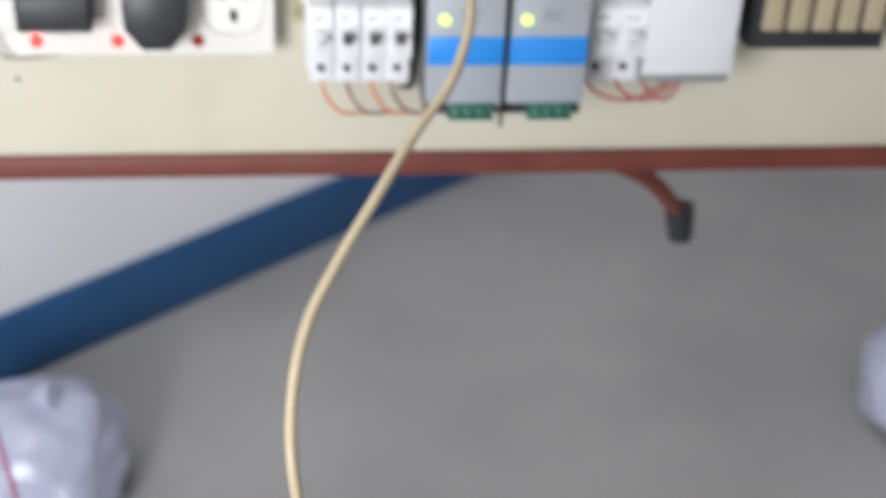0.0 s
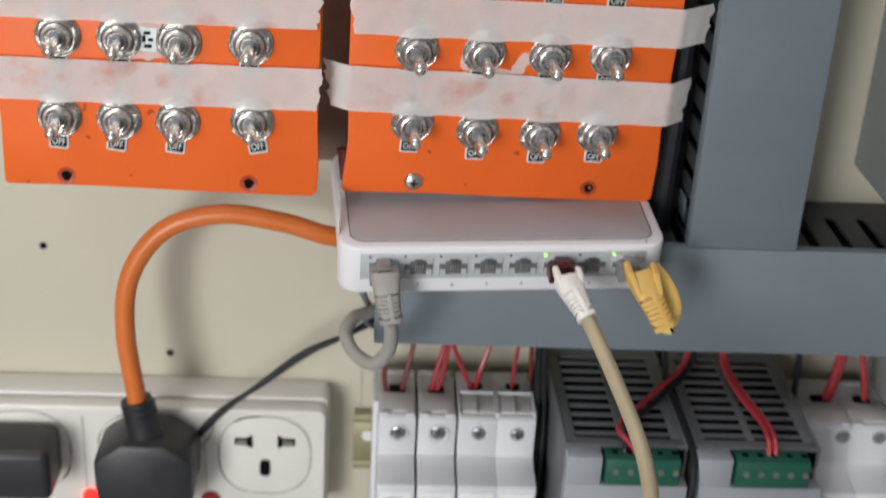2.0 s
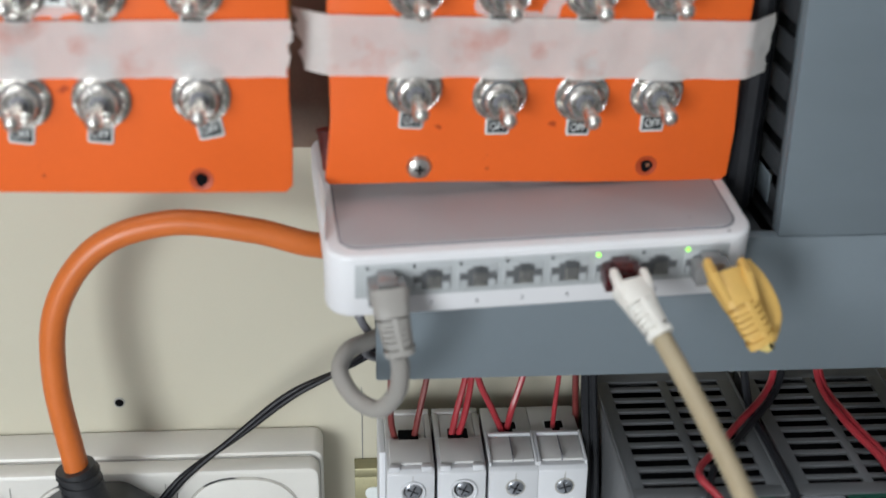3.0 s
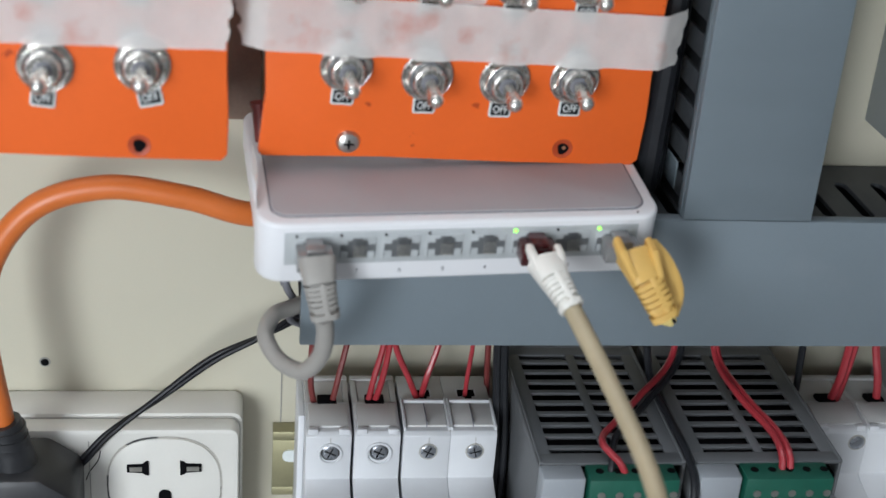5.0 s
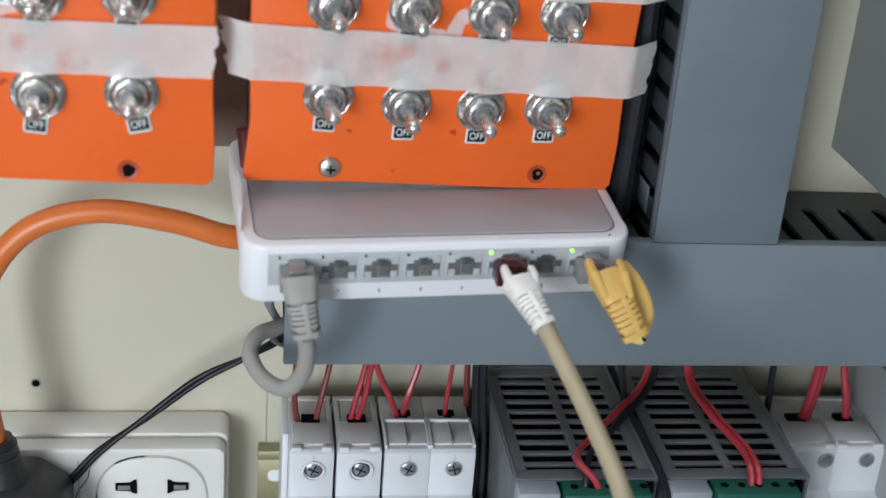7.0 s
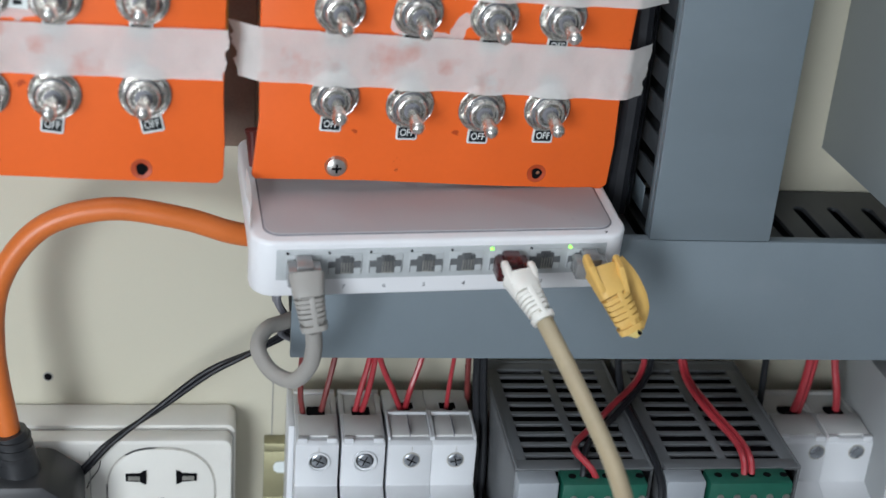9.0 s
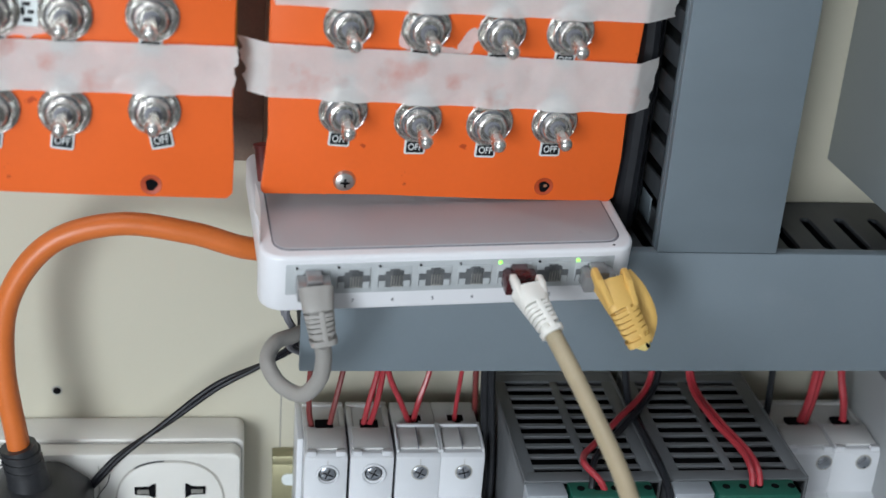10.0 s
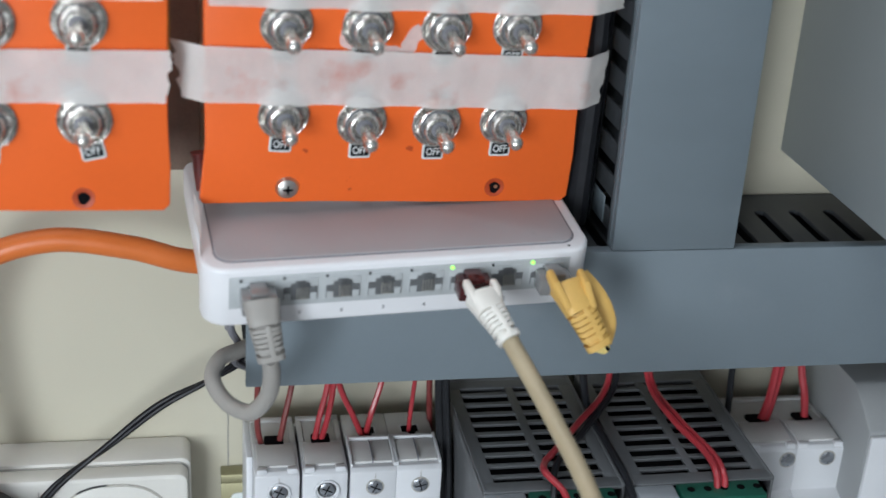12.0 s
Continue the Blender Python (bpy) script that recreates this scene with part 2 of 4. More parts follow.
def tube(points, radius, n=12, steps=10, end=None):
    line = spline(points, steps)
    bm = bmesh.new()
    rings, up = [], Vector((0.13, 0.21, 0.97))
    for i, q in enumerate(line):
        d = (line[min(i + 1, len(line) - 1)] - line[max(i - 1, 0)]).normalized()
        s = (up - d * up.dot(d)).normalized()
        up = s
        w = d.cross(s)
        r = radius if end is None else radius + (end - radius) * i / (len(line) - 1)
        rings.append([bm.verts.new(q + (s * math.cos(k * math.tau / n) + w * math.sin(k * math.tau / n)) * r) for k in range(n)])
    for a, b in zip(rings, rings[1:]):
        for k in range(n):
            bm.faces.new((a[k], a[(k + 1) % n], b[(k + 1) % n], b[k]))
    bm.faces.new(rings[0][::-1])
    bm.faces.new(rings[-1])
    return bm


def lathe(profile, n=36):
    """Rings of (radius, distance in front of the panel), closed at the front."""
    bm = bmesh.new()
    rings = [[bm.verts.new((r * math.cos(k * math.tau / n), -d, r * math.sin(k * math.tau / n))) for k in range(n)] for r, d in profile]
    for a, b in zip(rings, rings[1:]):
        for k in range(n):
            bm.faces.new((a[k], a[(k + 1) % n], b[(k + 1) % n], b[k]))
    bm.faces.new(rings[-1])
    return bm


def mesh_of(name, bm, material, smooth=True):
    me = bpy.data.meshes.new(name)
    bmesh.ops.recalc_face_normals(bm, faces=bm.faces)
    bm.to_mesh(me)
    bm.free()
    me.materials.append(material)
    if smooth:
        me.polygons.foreach_set("use_smooth", [True] * len(me.polygons))
        me.set_sharp_from_angle(angle=radians(32))
    return me


def part(name, bm, material, parent, label="", at=None):
    ob = new(name, mesh_of(name, bm, material))
    ob.parent = parent
    if at is not None:
        ob.matrix_basis = at
    return tagged(ob, label)


def thing(name, label, category, at=None, group="", kind=""):
    ob = new(name)
    ob.empty_display_size = 0.01
    if at is not None:
        ob.matrix_basis = at
    return tagged(ob, label, category, group, kind)


def solid(name, bm, material, label, category="", kind="", group="", at=None):
    ob = new(name, mesh_of(name, bm, material))
    if at is not None:
        ob.matrix_basis = at
    return tagged(ob, label, category, group, kind)


def writing(text, size, depth=0.00008):
    """Flat letters as a mesh, centred, reading along x and upright along z, facing -y."""
    cu = bpy.data.curves.new("letters", "FONT")
    cu.body, cu.size, cu.extrude, cu.align_x, cu.align_y = text, size, depth, "CENTER", "CENTER"
    tmp = bpy.data.objects.new("letters", cu)
    me = bpy.data.meshes.new_from_object(tmp)
    bpy.data.objects.remove(tmp)
    bm = bmesh.new()
    bm.from_mesh(me)
    bpy.data.meshes.remove(me)
    bmesh.ops.transform(bm, matrix=Matrix.Rotation(radians(90), 4, "X"), verts=bm.verts)
    return bm


# ---- room ----
solid("floor", box(-3.2, 3.2, -1.6, 3.3, -1.0, -0.9), M["floor"], "worn grey concrete floor", "floor", "structure")
solid("wall_north", box(-3.2, 3.2, 3.2, 3.3, -0.9, 1.8), M["wall"], "plain white painted wall", "wall", "structure")
solid("wall_east", box(3.1, 3.2, -1.5, 3.2, -0.9, 1.8), M["wall"], "plain white painted wall", "wall", "structure")
solid("wall_west", box(-3.2, -3.1, -1.5, 3.2, -0.9, 1.8), M["wall"], "plain white painted wall", "wall", "structure")
south = box(-3.2, -0.94, -1.6, -1.5, -0.9, 1.8)
add_box(south, -0.42, 3.2, -1.6, -1.5, -0.9, 1.8)
add_box(south, -0.94, -0.42, -1.6, -1.5, -0.9, -0.22)
add_box(south, -0.94, -0.42, -1.6, -1.5, 0.50, 1.8)
solid("wall_south", south, M["wall"], "white painted wall with a window opening", "wall", "structure")
solid("ceiling", box(-3.2, 3.2, -1.6, 3.3, 1.8, 1.9), M["ceiling"], "plain white ceiling", "ceiling", "structure")
PART = Matrix.Translation((-0.43, 0.633, 0)) @ Matrix.Rotation(math.atan2(0.43, 0.53), 4, "Z")
solid("wall_partition", box(-0.6, 1.6, 0.0, 0.08, -0.9, 0.75), M["wall"], "white painted low partition wall", "wall", "structure", at=PART)
solid("baseboard", box(-0.6, 1.6, -0.012, 0.0, -0.9, -0.79, 0.003), M["blue"], "dark blue painted skirting board", "skirting", "structure", at=PART)

# ---- mounting plate ----
plate = thing("mounting_plate", "cream powder-coated steel panel with small screw holes", "mounting plate")
part("sheet", box(-0.62, 0.62, 0.0, 0.003, -0.2135, 0.55, 0.001), M["cream"], plate)
part("bottom_edge", box(-0.62, 0.62, -0.006, 0.03, -0.232, -0.2135, 0.002), M["rust"], plate, "red-brown painted lower edge")
for x, z in ((-0.0961, -0.0432), (-0.152, 0.012), (-0.21, -0.15)):
    part("hole_rim", lathe(((0.0022, 0.0), (0.0021, 0.0003), (0.0016, 0.0003)), 16), M["softline"], plate, at=Matrix.Translation((x, 0.0, z)))
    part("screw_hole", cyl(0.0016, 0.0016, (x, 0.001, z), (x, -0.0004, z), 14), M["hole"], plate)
clamp = thing("support_bracket", "dark red-brown bracket below the panel edge", "bracket")
part("arm", tube(((0.130, 0.024, -0.226), (0.215, 0.045, -0.238), (0.295, 0.08, -0.282), (0.341, 0.1, -0.335)), 0.008, 10, 6), M["rust"], clamp)
part("knob", cyl(0.014, 0.011, (0.338, 0.1, -0.325), (0.343, 0.1, -0.358), 14), M["blackplastic"], clamp)

# ---- cable trunking ----
duct = thing("cable_trunking", "grey slotted plastic cable trunking, horizontal, lid closed", "cable trunking", group="cable trunking")
part("lid", side_prism(((-0.0535, 0.0492), (-0.0535, 0.0475), (-0.0572, 0.0475), (-0.0572, 0.0002), (-0.0535, 0.0002), (-0.0535, -0.0012), (-0.0591, -0.0012), (-0.0591, 0.0492)), 0.0, 0.62, 0.0007), M["grey"], duct)
part("base", box(0.001, 0.62, -0.002, -0.0002, 0.001, 0.0465), M["greyshaded"], duct)


def slotted_cell(half, y0, y1, s0, s1, r, thick):
    """One pitch of a slotted wall: a plate with a long round-ended hole through it."""
    yc = (s0 + s1) / 2
    inner = []
    for k in range(9):
        t = math.pi * k / 8
        inner.append((r * math.cos(t), s1 - r + r * math.sin(t)))
    for k in range(9):
        t = math.pi + math.pi * k / 8
        inner.append((r * math.cos(t), s0 + r + r * math.sin(t)))
    outer = []
    for i, (x, y) in enumerate(inner):
        k = i % 9
        up = y1 if i < 9 else y0
        sx = half if (i < 9) == (k < 4) else -half
        outer.append((0.0, up) if k == 4 else (sx, up if k in (3, 5) else y))
    bm, n = bmesh.new(), len(inner)
    rings = [[bm.verts.new((x, y, z)) for x, y in ring] for ring, z in ((outer, 0), (outer, thick), ([(x * 1.13, yc + (y - yc) * 1.02) for x, y in inner], thick), (inner, thick - 0.0003), (inner, 0))]
    for p, q in zip(rings, rings[1:] + rings[:1]):
        for i in range(n):
            j = (i + 1) % n
            if len({p[i].co.to_tuple(6), p[j].co.to_tuple(6), q[i].co.to_tuple(6), q[j].co.to_tuple(6)}) > 2:
                bm.faces.new((p[i], p[j], q[j], q[i]))
    return bm


CELL = mesh_of("slotted_web", slotted_cell(0.00725, -0.0568, -0.002, -0.0497, -0.0187, 0.0023, 0.0016), M["greyshaded"])
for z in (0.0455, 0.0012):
    part("end_web", box(0.0005, 0.00725, -0.0568, -0.002, z, z + 0.0016), M["greyshaded"], duct)
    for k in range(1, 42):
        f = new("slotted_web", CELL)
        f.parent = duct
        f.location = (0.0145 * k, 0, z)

# unseen upper length, to z 0.55, is added to shade the plate strip
riser = thing("cable_trunking", "grey slotted plastic cable trunking, vertical, lid closed", "cable trunking", group="cable trunking")
part("lid", prism(((0.1302, 0), (0.1767, 0), (0.1767, 1), (0.1302, 1)), -0.0594, -0.0565, 0.0007), M["grey"], riser).scale = (1, 1, 0.5)
riser.children[0].location = (0, 0, 0.0494)
for x in (0.1302, 0.1751):
    part("lid_edge", box(x, x + 0.0016, -0.0566, -0.052, 0.0494, 0.5494, 0.0005), M["grey"], riser)
part("base", box(0.1315, 0.1755, -0.002, -0.0002, 0.0494, 0.5494), M["greyshaded"], riser)
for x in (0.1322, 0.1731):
    part("root_strip", box(x, x + 0.0016, -0.0125, -0.002, 0.0494, 0.5494, 0.0004), M["greyshaded"], riser)
    part("lip", box(x, x + 0.0016, -0.0562, -0.0455, 0.0494, 0.5494, 0.0004), M["greyshaded"], riser)
RFIN = mesh_of("fin", box(0, 0.0016, -0.0518, -0.012, -0.004, 0.004, 0.0005), M["greyshaded"])
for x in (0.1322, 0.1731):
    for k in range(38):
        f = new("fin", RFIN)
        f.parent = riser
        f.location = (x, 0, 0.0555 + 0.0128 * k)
# paler piece put in for light falling through the lowest slot
part("inner_tab", box(0.1316, 0.1321, -0.0400, -0.0110, 0.0525, 0.0630, 0.0002), M["grey"], riser, "pale patch standing in for the lit inner surface at the fins")
# the cables that fill the trunking
for k, (x, y, r, c) in enumerate(((0.140, -0.035, 0.004, "black"), (0.150, -0.02, 0.005, "black"), (0.162, -0.03, 0.004, "black"), (0.146, -0.046, 0.003, "maroon"))):
    solid("cable", tube(((x, y, 0.052), (x + 0.004, y - 0.003, 0.12), (x - 0.003, y, 0.2), (x, y, 0.32), (x + 0.002, y, 0.54)), r, 8, 6), M[c], "dark cable running inside the vertical trunking", "cable")
solid("cable", tube(((0.03, -0.025, 0.02), (0.15, -0.035, 0.024), (0.3, -0.025, 0.02), (0.6, -0.03, 0.022)), 0.009, 10, 6), M["black"], "dark cable bundle lying in the horizontal trunking", "cable")

# ---- orange switch panels ----
def panel_at(x, y, z, lean, turn):
    return Matrix.Translation((x, y, z)) @ Matrix.Rotation(radians(turn), 4, "Z") @ Matrix.Rotation(radians(lean), 4, "X")


def orange_panel(at, w, h, wobble, cut, holes):
    p = thing("switch_panel", "orange acrylic switch panel with drilled corner holes", "switch panel", at, "orange switch panels")
    out = [(-cut * 0.65, cut + 0.001), (0.0012 - cut * 0.65, cut - 0.0002), (w * 0.3, cut * 0.4 + wobble), (w * 0.65, -cut * 0.3 - wobble * 0.5), (w - 0.002, -cut), (w, -cut + 0.002), (w + wobble, h * 0.12), (w - wobble, h * 0.25), (w + 0.0004, h * 0.6), (w, h), (0, h), (-wobble, h * 0.45), (wobble * 0.6, h * 0.2)]
    part("sheet", prism(out, -0.0015, 0.0015, 0.0005), M["orange"], p)
    part("film_edge", box(w - 0.0012, w + 0.0007, 0.0016, 0.0024, h * 0.42, h), M["edgeyellow"], p, "yellow backing film edge")
    for x, z in holes:
        ring = part("counterbore", lathe(((0.0036, 0.0012), (0.0036, 0.00165), (0.0031, 0.00165), (0.0029, 0.00155)), 24), M["orangebore"], p, at=Matrix.Translation((x, 0, z)))
        part("hole", prism([((0.0019 + 0.0003 * math.sin(3 * a + 9 * x)) * math.cos(a), 0.0021 * math.sin(a)) for a in [math.tau * k / 20 for k in range(20)]], -0.0019, -0.001), M["hole"], ring)
        if cut > 0.001:
            # small brown disc put in for the golden glint in the hole
            part("brass_insert", cyl(0.0008, 0.0006, (0.0004, -0.0018, 0.0005), (0.0004, -0.00205, 0.0005), 10), M["copper"], ring)
    for x, z in ((0.012, 0.012), (w - 0.012, 0.012)):
        part("standoff", cyl(0.003, 0.003, (x, 0.0016, z + 0.02), (x, 0.040, z + 0.02), 12), M["steel"], p)
    return p


RIGHT = panel_at(-0.0136, -0.0553, 0.0666, 6.2, 4.7)
LEFT = panel_at(-0.147, -0.0680, 0.0731, 0.0, -0.4) @ Matrix.Rotation(radians(0.3), 4, "Y")
orange_panel(RIGHT, 0.1290, 0.125, 0.0004, 0.0027, ((0.1012, 0.0041),))
orange_panel(LEFT, 0.1222, 0.120, 0.0003, 0.0003, ((0.0952, 0.0042), (0.024, 0.0045)))
screw = thing("panel_screw", "pan-head cross-slot steel screw in the orange panel", "screw", RIGHT @ Matrix.Translation((0.0275, -0.0015, 0.0074)))
sbm = cyl(0.0041, 0.0034, (0, 0, 0), (0, -0.0013, 0), 24)
add_cyl(sbm, 0.0034, 0.0018, (0, -0.0013, 0), (0, -0.0021, 0), 24)
part("head", sbm, M["steel"], screw)
cross = box(-0.0017, 0.0017, -0.00225, -0.0019, -0.0004, 0.0004)
add_box(cross, -0.0004, 0.0004, -0.0023, -0.0019, -0.0017, 0.0017)
part("cross_slot", cross, M["hole"], screw)


def toggle(at, tilt=14.0, swing=0.0, tab=0.0, nut=0.0):
    t = thing("toggle_switch", "nickel toggle switch set to off with a small label tab", "toggle switch", at, "toggle switches")
    tm = Matrix.Rotation(radians(tab), 4, "Y")
    tabo = part("label_tab", prism(rounded(-0.0038, 0.0038, -0.0134, -0.006, 0.0009), -0.0006, 0.0, 0.0002), M["label"], t, "pale label tab", tm)
    part("label_field", prism(rounded(-0.0031, 0.0031, -0.0125, -0.0084, 0.0002), -0.0008, -0.0006), M["ink"], tabo, "black field")
    part("label_word", writing("OFF", 0.0034), M["textwhite"], tabo, "white word OFF", Matrix.Translation((0, -0.0009, -0.01045)) @ Matrix.Diagonal((0.86, 1, 1.12, 1)))
    upper = part("upper_label_tab", prism(rounded(-0.0036, 0.0036, 0.006, 0.0132, 0.0009), -0.0006, 0.0, 0.0002), M["label"], t, "pale label tab above the nut")
    part("label_field", prism(rounded(-0.0026, 0.0026, 0.0086, 0.0122, 0.0002), -0.0008, -0.0006), M["seam"], upper, "grey field")
    # dished washer with a rolled rim
    part("lock_washer", lathe(((0.0080, 0.0), (0.0085, 0.0003), (0.0085, 0.0009), (0.0081, 0.0012), (0.0076, 0.0010), (0.0072, 0.0007)), 40), M["nickel"], t)
    bm = cyl(0.0076, 0.0076, (0, -0.0006, 0), (0, -0.0030, 0), 6)
    bmesh.ops.bevel(bm, geom=bm.edges[:], offset=0.00035, segments=2, affect="EDGES")
    part("hex_nut", bm, M["nickel"], t, "", Matrix.Rotation(radians(nut), 4, "Y"))
    part("nut_face", lathe(((0.0067, 0.0028), (0.0066, 0.0033), (0.0063, 0.0035), (0.0060, 0.0033), (0.0057, 0.0029)), 32), M["nickel"], t)
    part("groove", lathe(((0.0058, 0.0028), (0.0058, 0.00305), (0.0048, 0.00305)), 28), M["seam"], t)
    thread = [(0.0053, 0.0030)]
    for k in range(3):
        d = 0.0032 + 0.0008 * k
        thread += [(0.0053, d), (0.0049, d + 0.0004), (0.0053, d + 0.0008)]
    part("bushing", lathe(thread + [(0.0051, 0.0060), (0.0046, 0.0062), (0.0040, 0.0060), (0.0036, 0.0054), (0.0030, 0.0052)], 28), M["nickel"], t)
    part("bushing_mouth", cyl(0.0029, 0.0029, (0, -0.0048, 0), (0, -0.0054, 0), 20), M["seam"], t)
    d = Matrix.Rotation(radians(swing), 3, "Y") @ Matrix.Rotation(radians(tilt), 3, "X") @ Vector((0, -1, 0))
    bm = tube([Vector((0, -0.004, 0)) + d * a for a in (0, 0.003, 0.006, 0.009, 0.0112)], 0.0018, 14, 4, 0.0025)
    r = bmesh.ops.create_uvsphere(bm, u_segments=14, v_segments=9, radius=0.00252)
    shift(bm, r["verts"], Matrix.Translation(Vector((0, -0.004, 0)) + d * 0.0113))
    part("lever", bm, M["nickel"], t)
    return t


first = toggle(RIGHT @ Matrix.Translation((0.0254, -0.0016, 0.0345)), 7, -3, 4, 10)
spots = [(RIGHT, 0.0518, 0.0313, -3), (RIGHT, 0.0777, 0.0298, -2), (RIGHT, 0.1015, 0.0301, -3),
         (RIGHT, 0.0255, 0.0660, 0), (RIGHT, 0.0519, 0.0652, 3), (RIGHT, 0.0783, 0.0642, -2), (RIGHT, 0.1025, 0.0644, 0),
         (RIGHT, 0.0255, 0.0989, 0), (RIGHT, 0.0519, 0.0984, -3), (RIGHT, 0.0783, 0.0976, 2), (RIGHT, 0.1028, 0.0979, 0),
         (LEFT, 0.0228, 0.0296, 0), (LEFT, 0.0455, 0.0294, 3), (LEFT, 0.0680, 0.0294, 2), (LEFT, 0.0966, 0.0306, -16),
         (LEFT, 0.0242, 0.0619, 0), (LEFT, 0.0470, 0.0619, -4), (LEFT, 0.0692, 0.0614, 0), (LEFT, 0.0962, 0.0620, 0),
         (LEFT, 0.0242, 0.0949, 0), (LEFT, 0.0470, 0.0949, 0), (LEFT, 0.0692, 0.0946, 2), (LEFT, 0.0962, 0.0949, 0)]
for i, (base, x, z, a) in enumerate(spots):
    copy_thing(first, base @ Matrix.Translation((x, -0.0016, z)) @ Matrix.Rotation(radians(a), 4, "Y"))


def tape(at, x0, x1, z0, z1, slope, flap=0.0, seed=0, bumps=()):
    """A strip with torn ends, raised over what lies beneath it; flap: how far its free ends bend."""
    rnd = random.Random(seed)
    bm, nx, nz = bmesh.new(), 120, 14
    rows = []
    for i in range(nx + 1):
        col = []
        for j in range(nz + 1):
            u, v = i / nx, j / nz
            x = x0 + (x1 - x0) * u
            z = z0 + (z1 - z0) * v + slope * (x - x0)
            if i in (0, nx):
                x += (0.0006 * math.sin(j * 1.1 + seed) + rnd.uniform(-0.0005, 0.0005)) + (0.002 * (v - 0.5) if i else -0.003 * (v - 0.45))
            y = -0.0034 - 0.0002 * rnd.random() - 0.0004 * noise.noise((x * 160, z * 160, seed))
            for bx, bz in bumps:
                d = math.hypot(x - bx, (z - bz))
                y -= 0.0019 * (1 - max(0.0, d - 0.0072) / 0.0030) if d < 0.0102 else 0.0
            if flap:
                y += flap * max(0.0, -x - 0.0) * 1.2 + flap * max(0.0, x - 0.1295) * 1.5
            col.append(bm.verts.new((x, y, z)))
        rows.append(col)
    for a, b in zip(rows, rows[1:]):
        for j in range(nz):
            bm.faces.new((a[j], b[j], b[j + 1], a[j + 1]))
    g = bmesh.ops.solidify(bm, geom=bm.faces[:], thickness=0.00018)
    return solid("masking_tape", bm, M["tape"], "white masking tape with faint red stains on the orange panel", "tape", group="masking tape strips", at=at)


KNOBS = {id(m): [(x, z) for b, x, z, _ in spots if b is m] for m in (RIGHT, LEFT)}
KNOBS[id(RIGHT)].append((0.0254, 0.0345))
tape(RIGHT, -0.0085, 0.1385, 0.0408, 0.0600, -0.048, 0.5, 1, KNOBS[id(RIGHT)])
tape(RIGHT, 0.0000, 0.1430, 0.0730, 0.0895, -0.034, 0.4, 2, KNOBS[id(RIGHT)])
loose = bmesh.new()
grid = [[loose.verts.new((-0.0172 + 0.002 * math.sin(u * 2.2), -0.0560 - 0.0230 * u, 0.0735 - 0.0085 * u - 0.0130 * v)) for v in (0.0, 0.5, 1.0)] for u in [k / 6 for k in range(7)]]
for a, c in zip(grid, grid[1:]):
    for k in range(2):
        loose.faces.new((a[k], c[k], c[k + 1], a[k + 1]))
bmesh.ops.solidify(loose, geom=loose.faces[:], thickness=0.0002)
solid("masking_tape", loose, M["tape"], "short white tape tab on the side of the network switch", "tape", group="masking tape strips")
tape(LEFT, -0.0005, 0.1226, 0.0362, 0.0531, 0.004, 0.0, 3, KNOBS[id(LEFT)])
tape(LEFT, -0.0005, 0.1222, 0.0685, 0.0850, 0.004, 0.0, 4, KNOBS[id(LEFT)])

# added strip: its dark colour stands in for shade on the plate
solid("timber_batten", box(-0.0275, -0.0140, -0.0180, -0.0005, 0.0660, 0.32, 0.001), M["gapshade"], "dark brown strip standing in for the shade behind the two orange panels", "batten")
plugend = thing("cable_gland", "dark red connector end behind the orange panel", "connector")
part("sleeve", cyl(0.0027, 0.0024, (-0.0150, -0.0430, 0.0815), (-0.0138, -0.0440, 0.0690), 14), M["maroon"], plugend)
part("rim", cyl(0.0030, 0.0030, (-0.0150, -0.0430, 0.0810), (-0.0151, -0.0429, 0.0822), 14), M["maroon"], plugend)
for x, y, r in ((0.1190, -0.020, 0.006), (0.1250, -0.030, 0.005), (0.1215, -0.038, 0.0045)):
    solid("cable", tube(((x, y, 0.052), (x + 0.001, y - 0.001, 0.12), (x - 0.001, y, 0.2), (x, y, 0.32), (x, y, 0.54)), r, 10, 6), M["black"], "black cable running up beside the vertical trunking", "cable")

def blob(rx, rz, seed, n=28):
    """An uneven outline round the origin."""
    return [(rx * (1 + 0.55 * noise.noise((2 * math.cos(t), 2 * math.sin(t), seed * 3.7))) * math.cos(t), rz * (1 + 0.55 * noise.noise((2 * math.cos(t), 2 * math.sin(t), seed * 5.1))) * math.sin(t)) for t in [math.tau * k / n for k in range(n)]]


patch = thing("sticker", "torn cloudy sticker with black marks on the orange panel", "sticker", LEFT @ Matrix.Translation((0.0575, -0.0016, 0.0615)))
part("film", prism(blob(0.0105, 0.0085, 1), -0.0003, 0.0), M["residue"], patch)
part("core", prism([(-0.0030, -0.0042), (0.0032, -0.0046), (0.0036, 0.0048), (-0.0028, 0.0052)], -0.0005, -0.0003), M["label"], patch)
for k, (x0, x1, z0, z1) in enumerate(((-0.0014, 0.0012, 0.0022, 0.0034), (-0.0018, -0.0006, -0.0008, 0.0018), (0.0004, 0.0022, -0.0004, 0.0008), (-0.0012, 0.0016, -0.0030, -0.0016))):
    part("mark", box(x0, x1, -0.0007, -0.0005, z0, z1), M["ink"], patch)
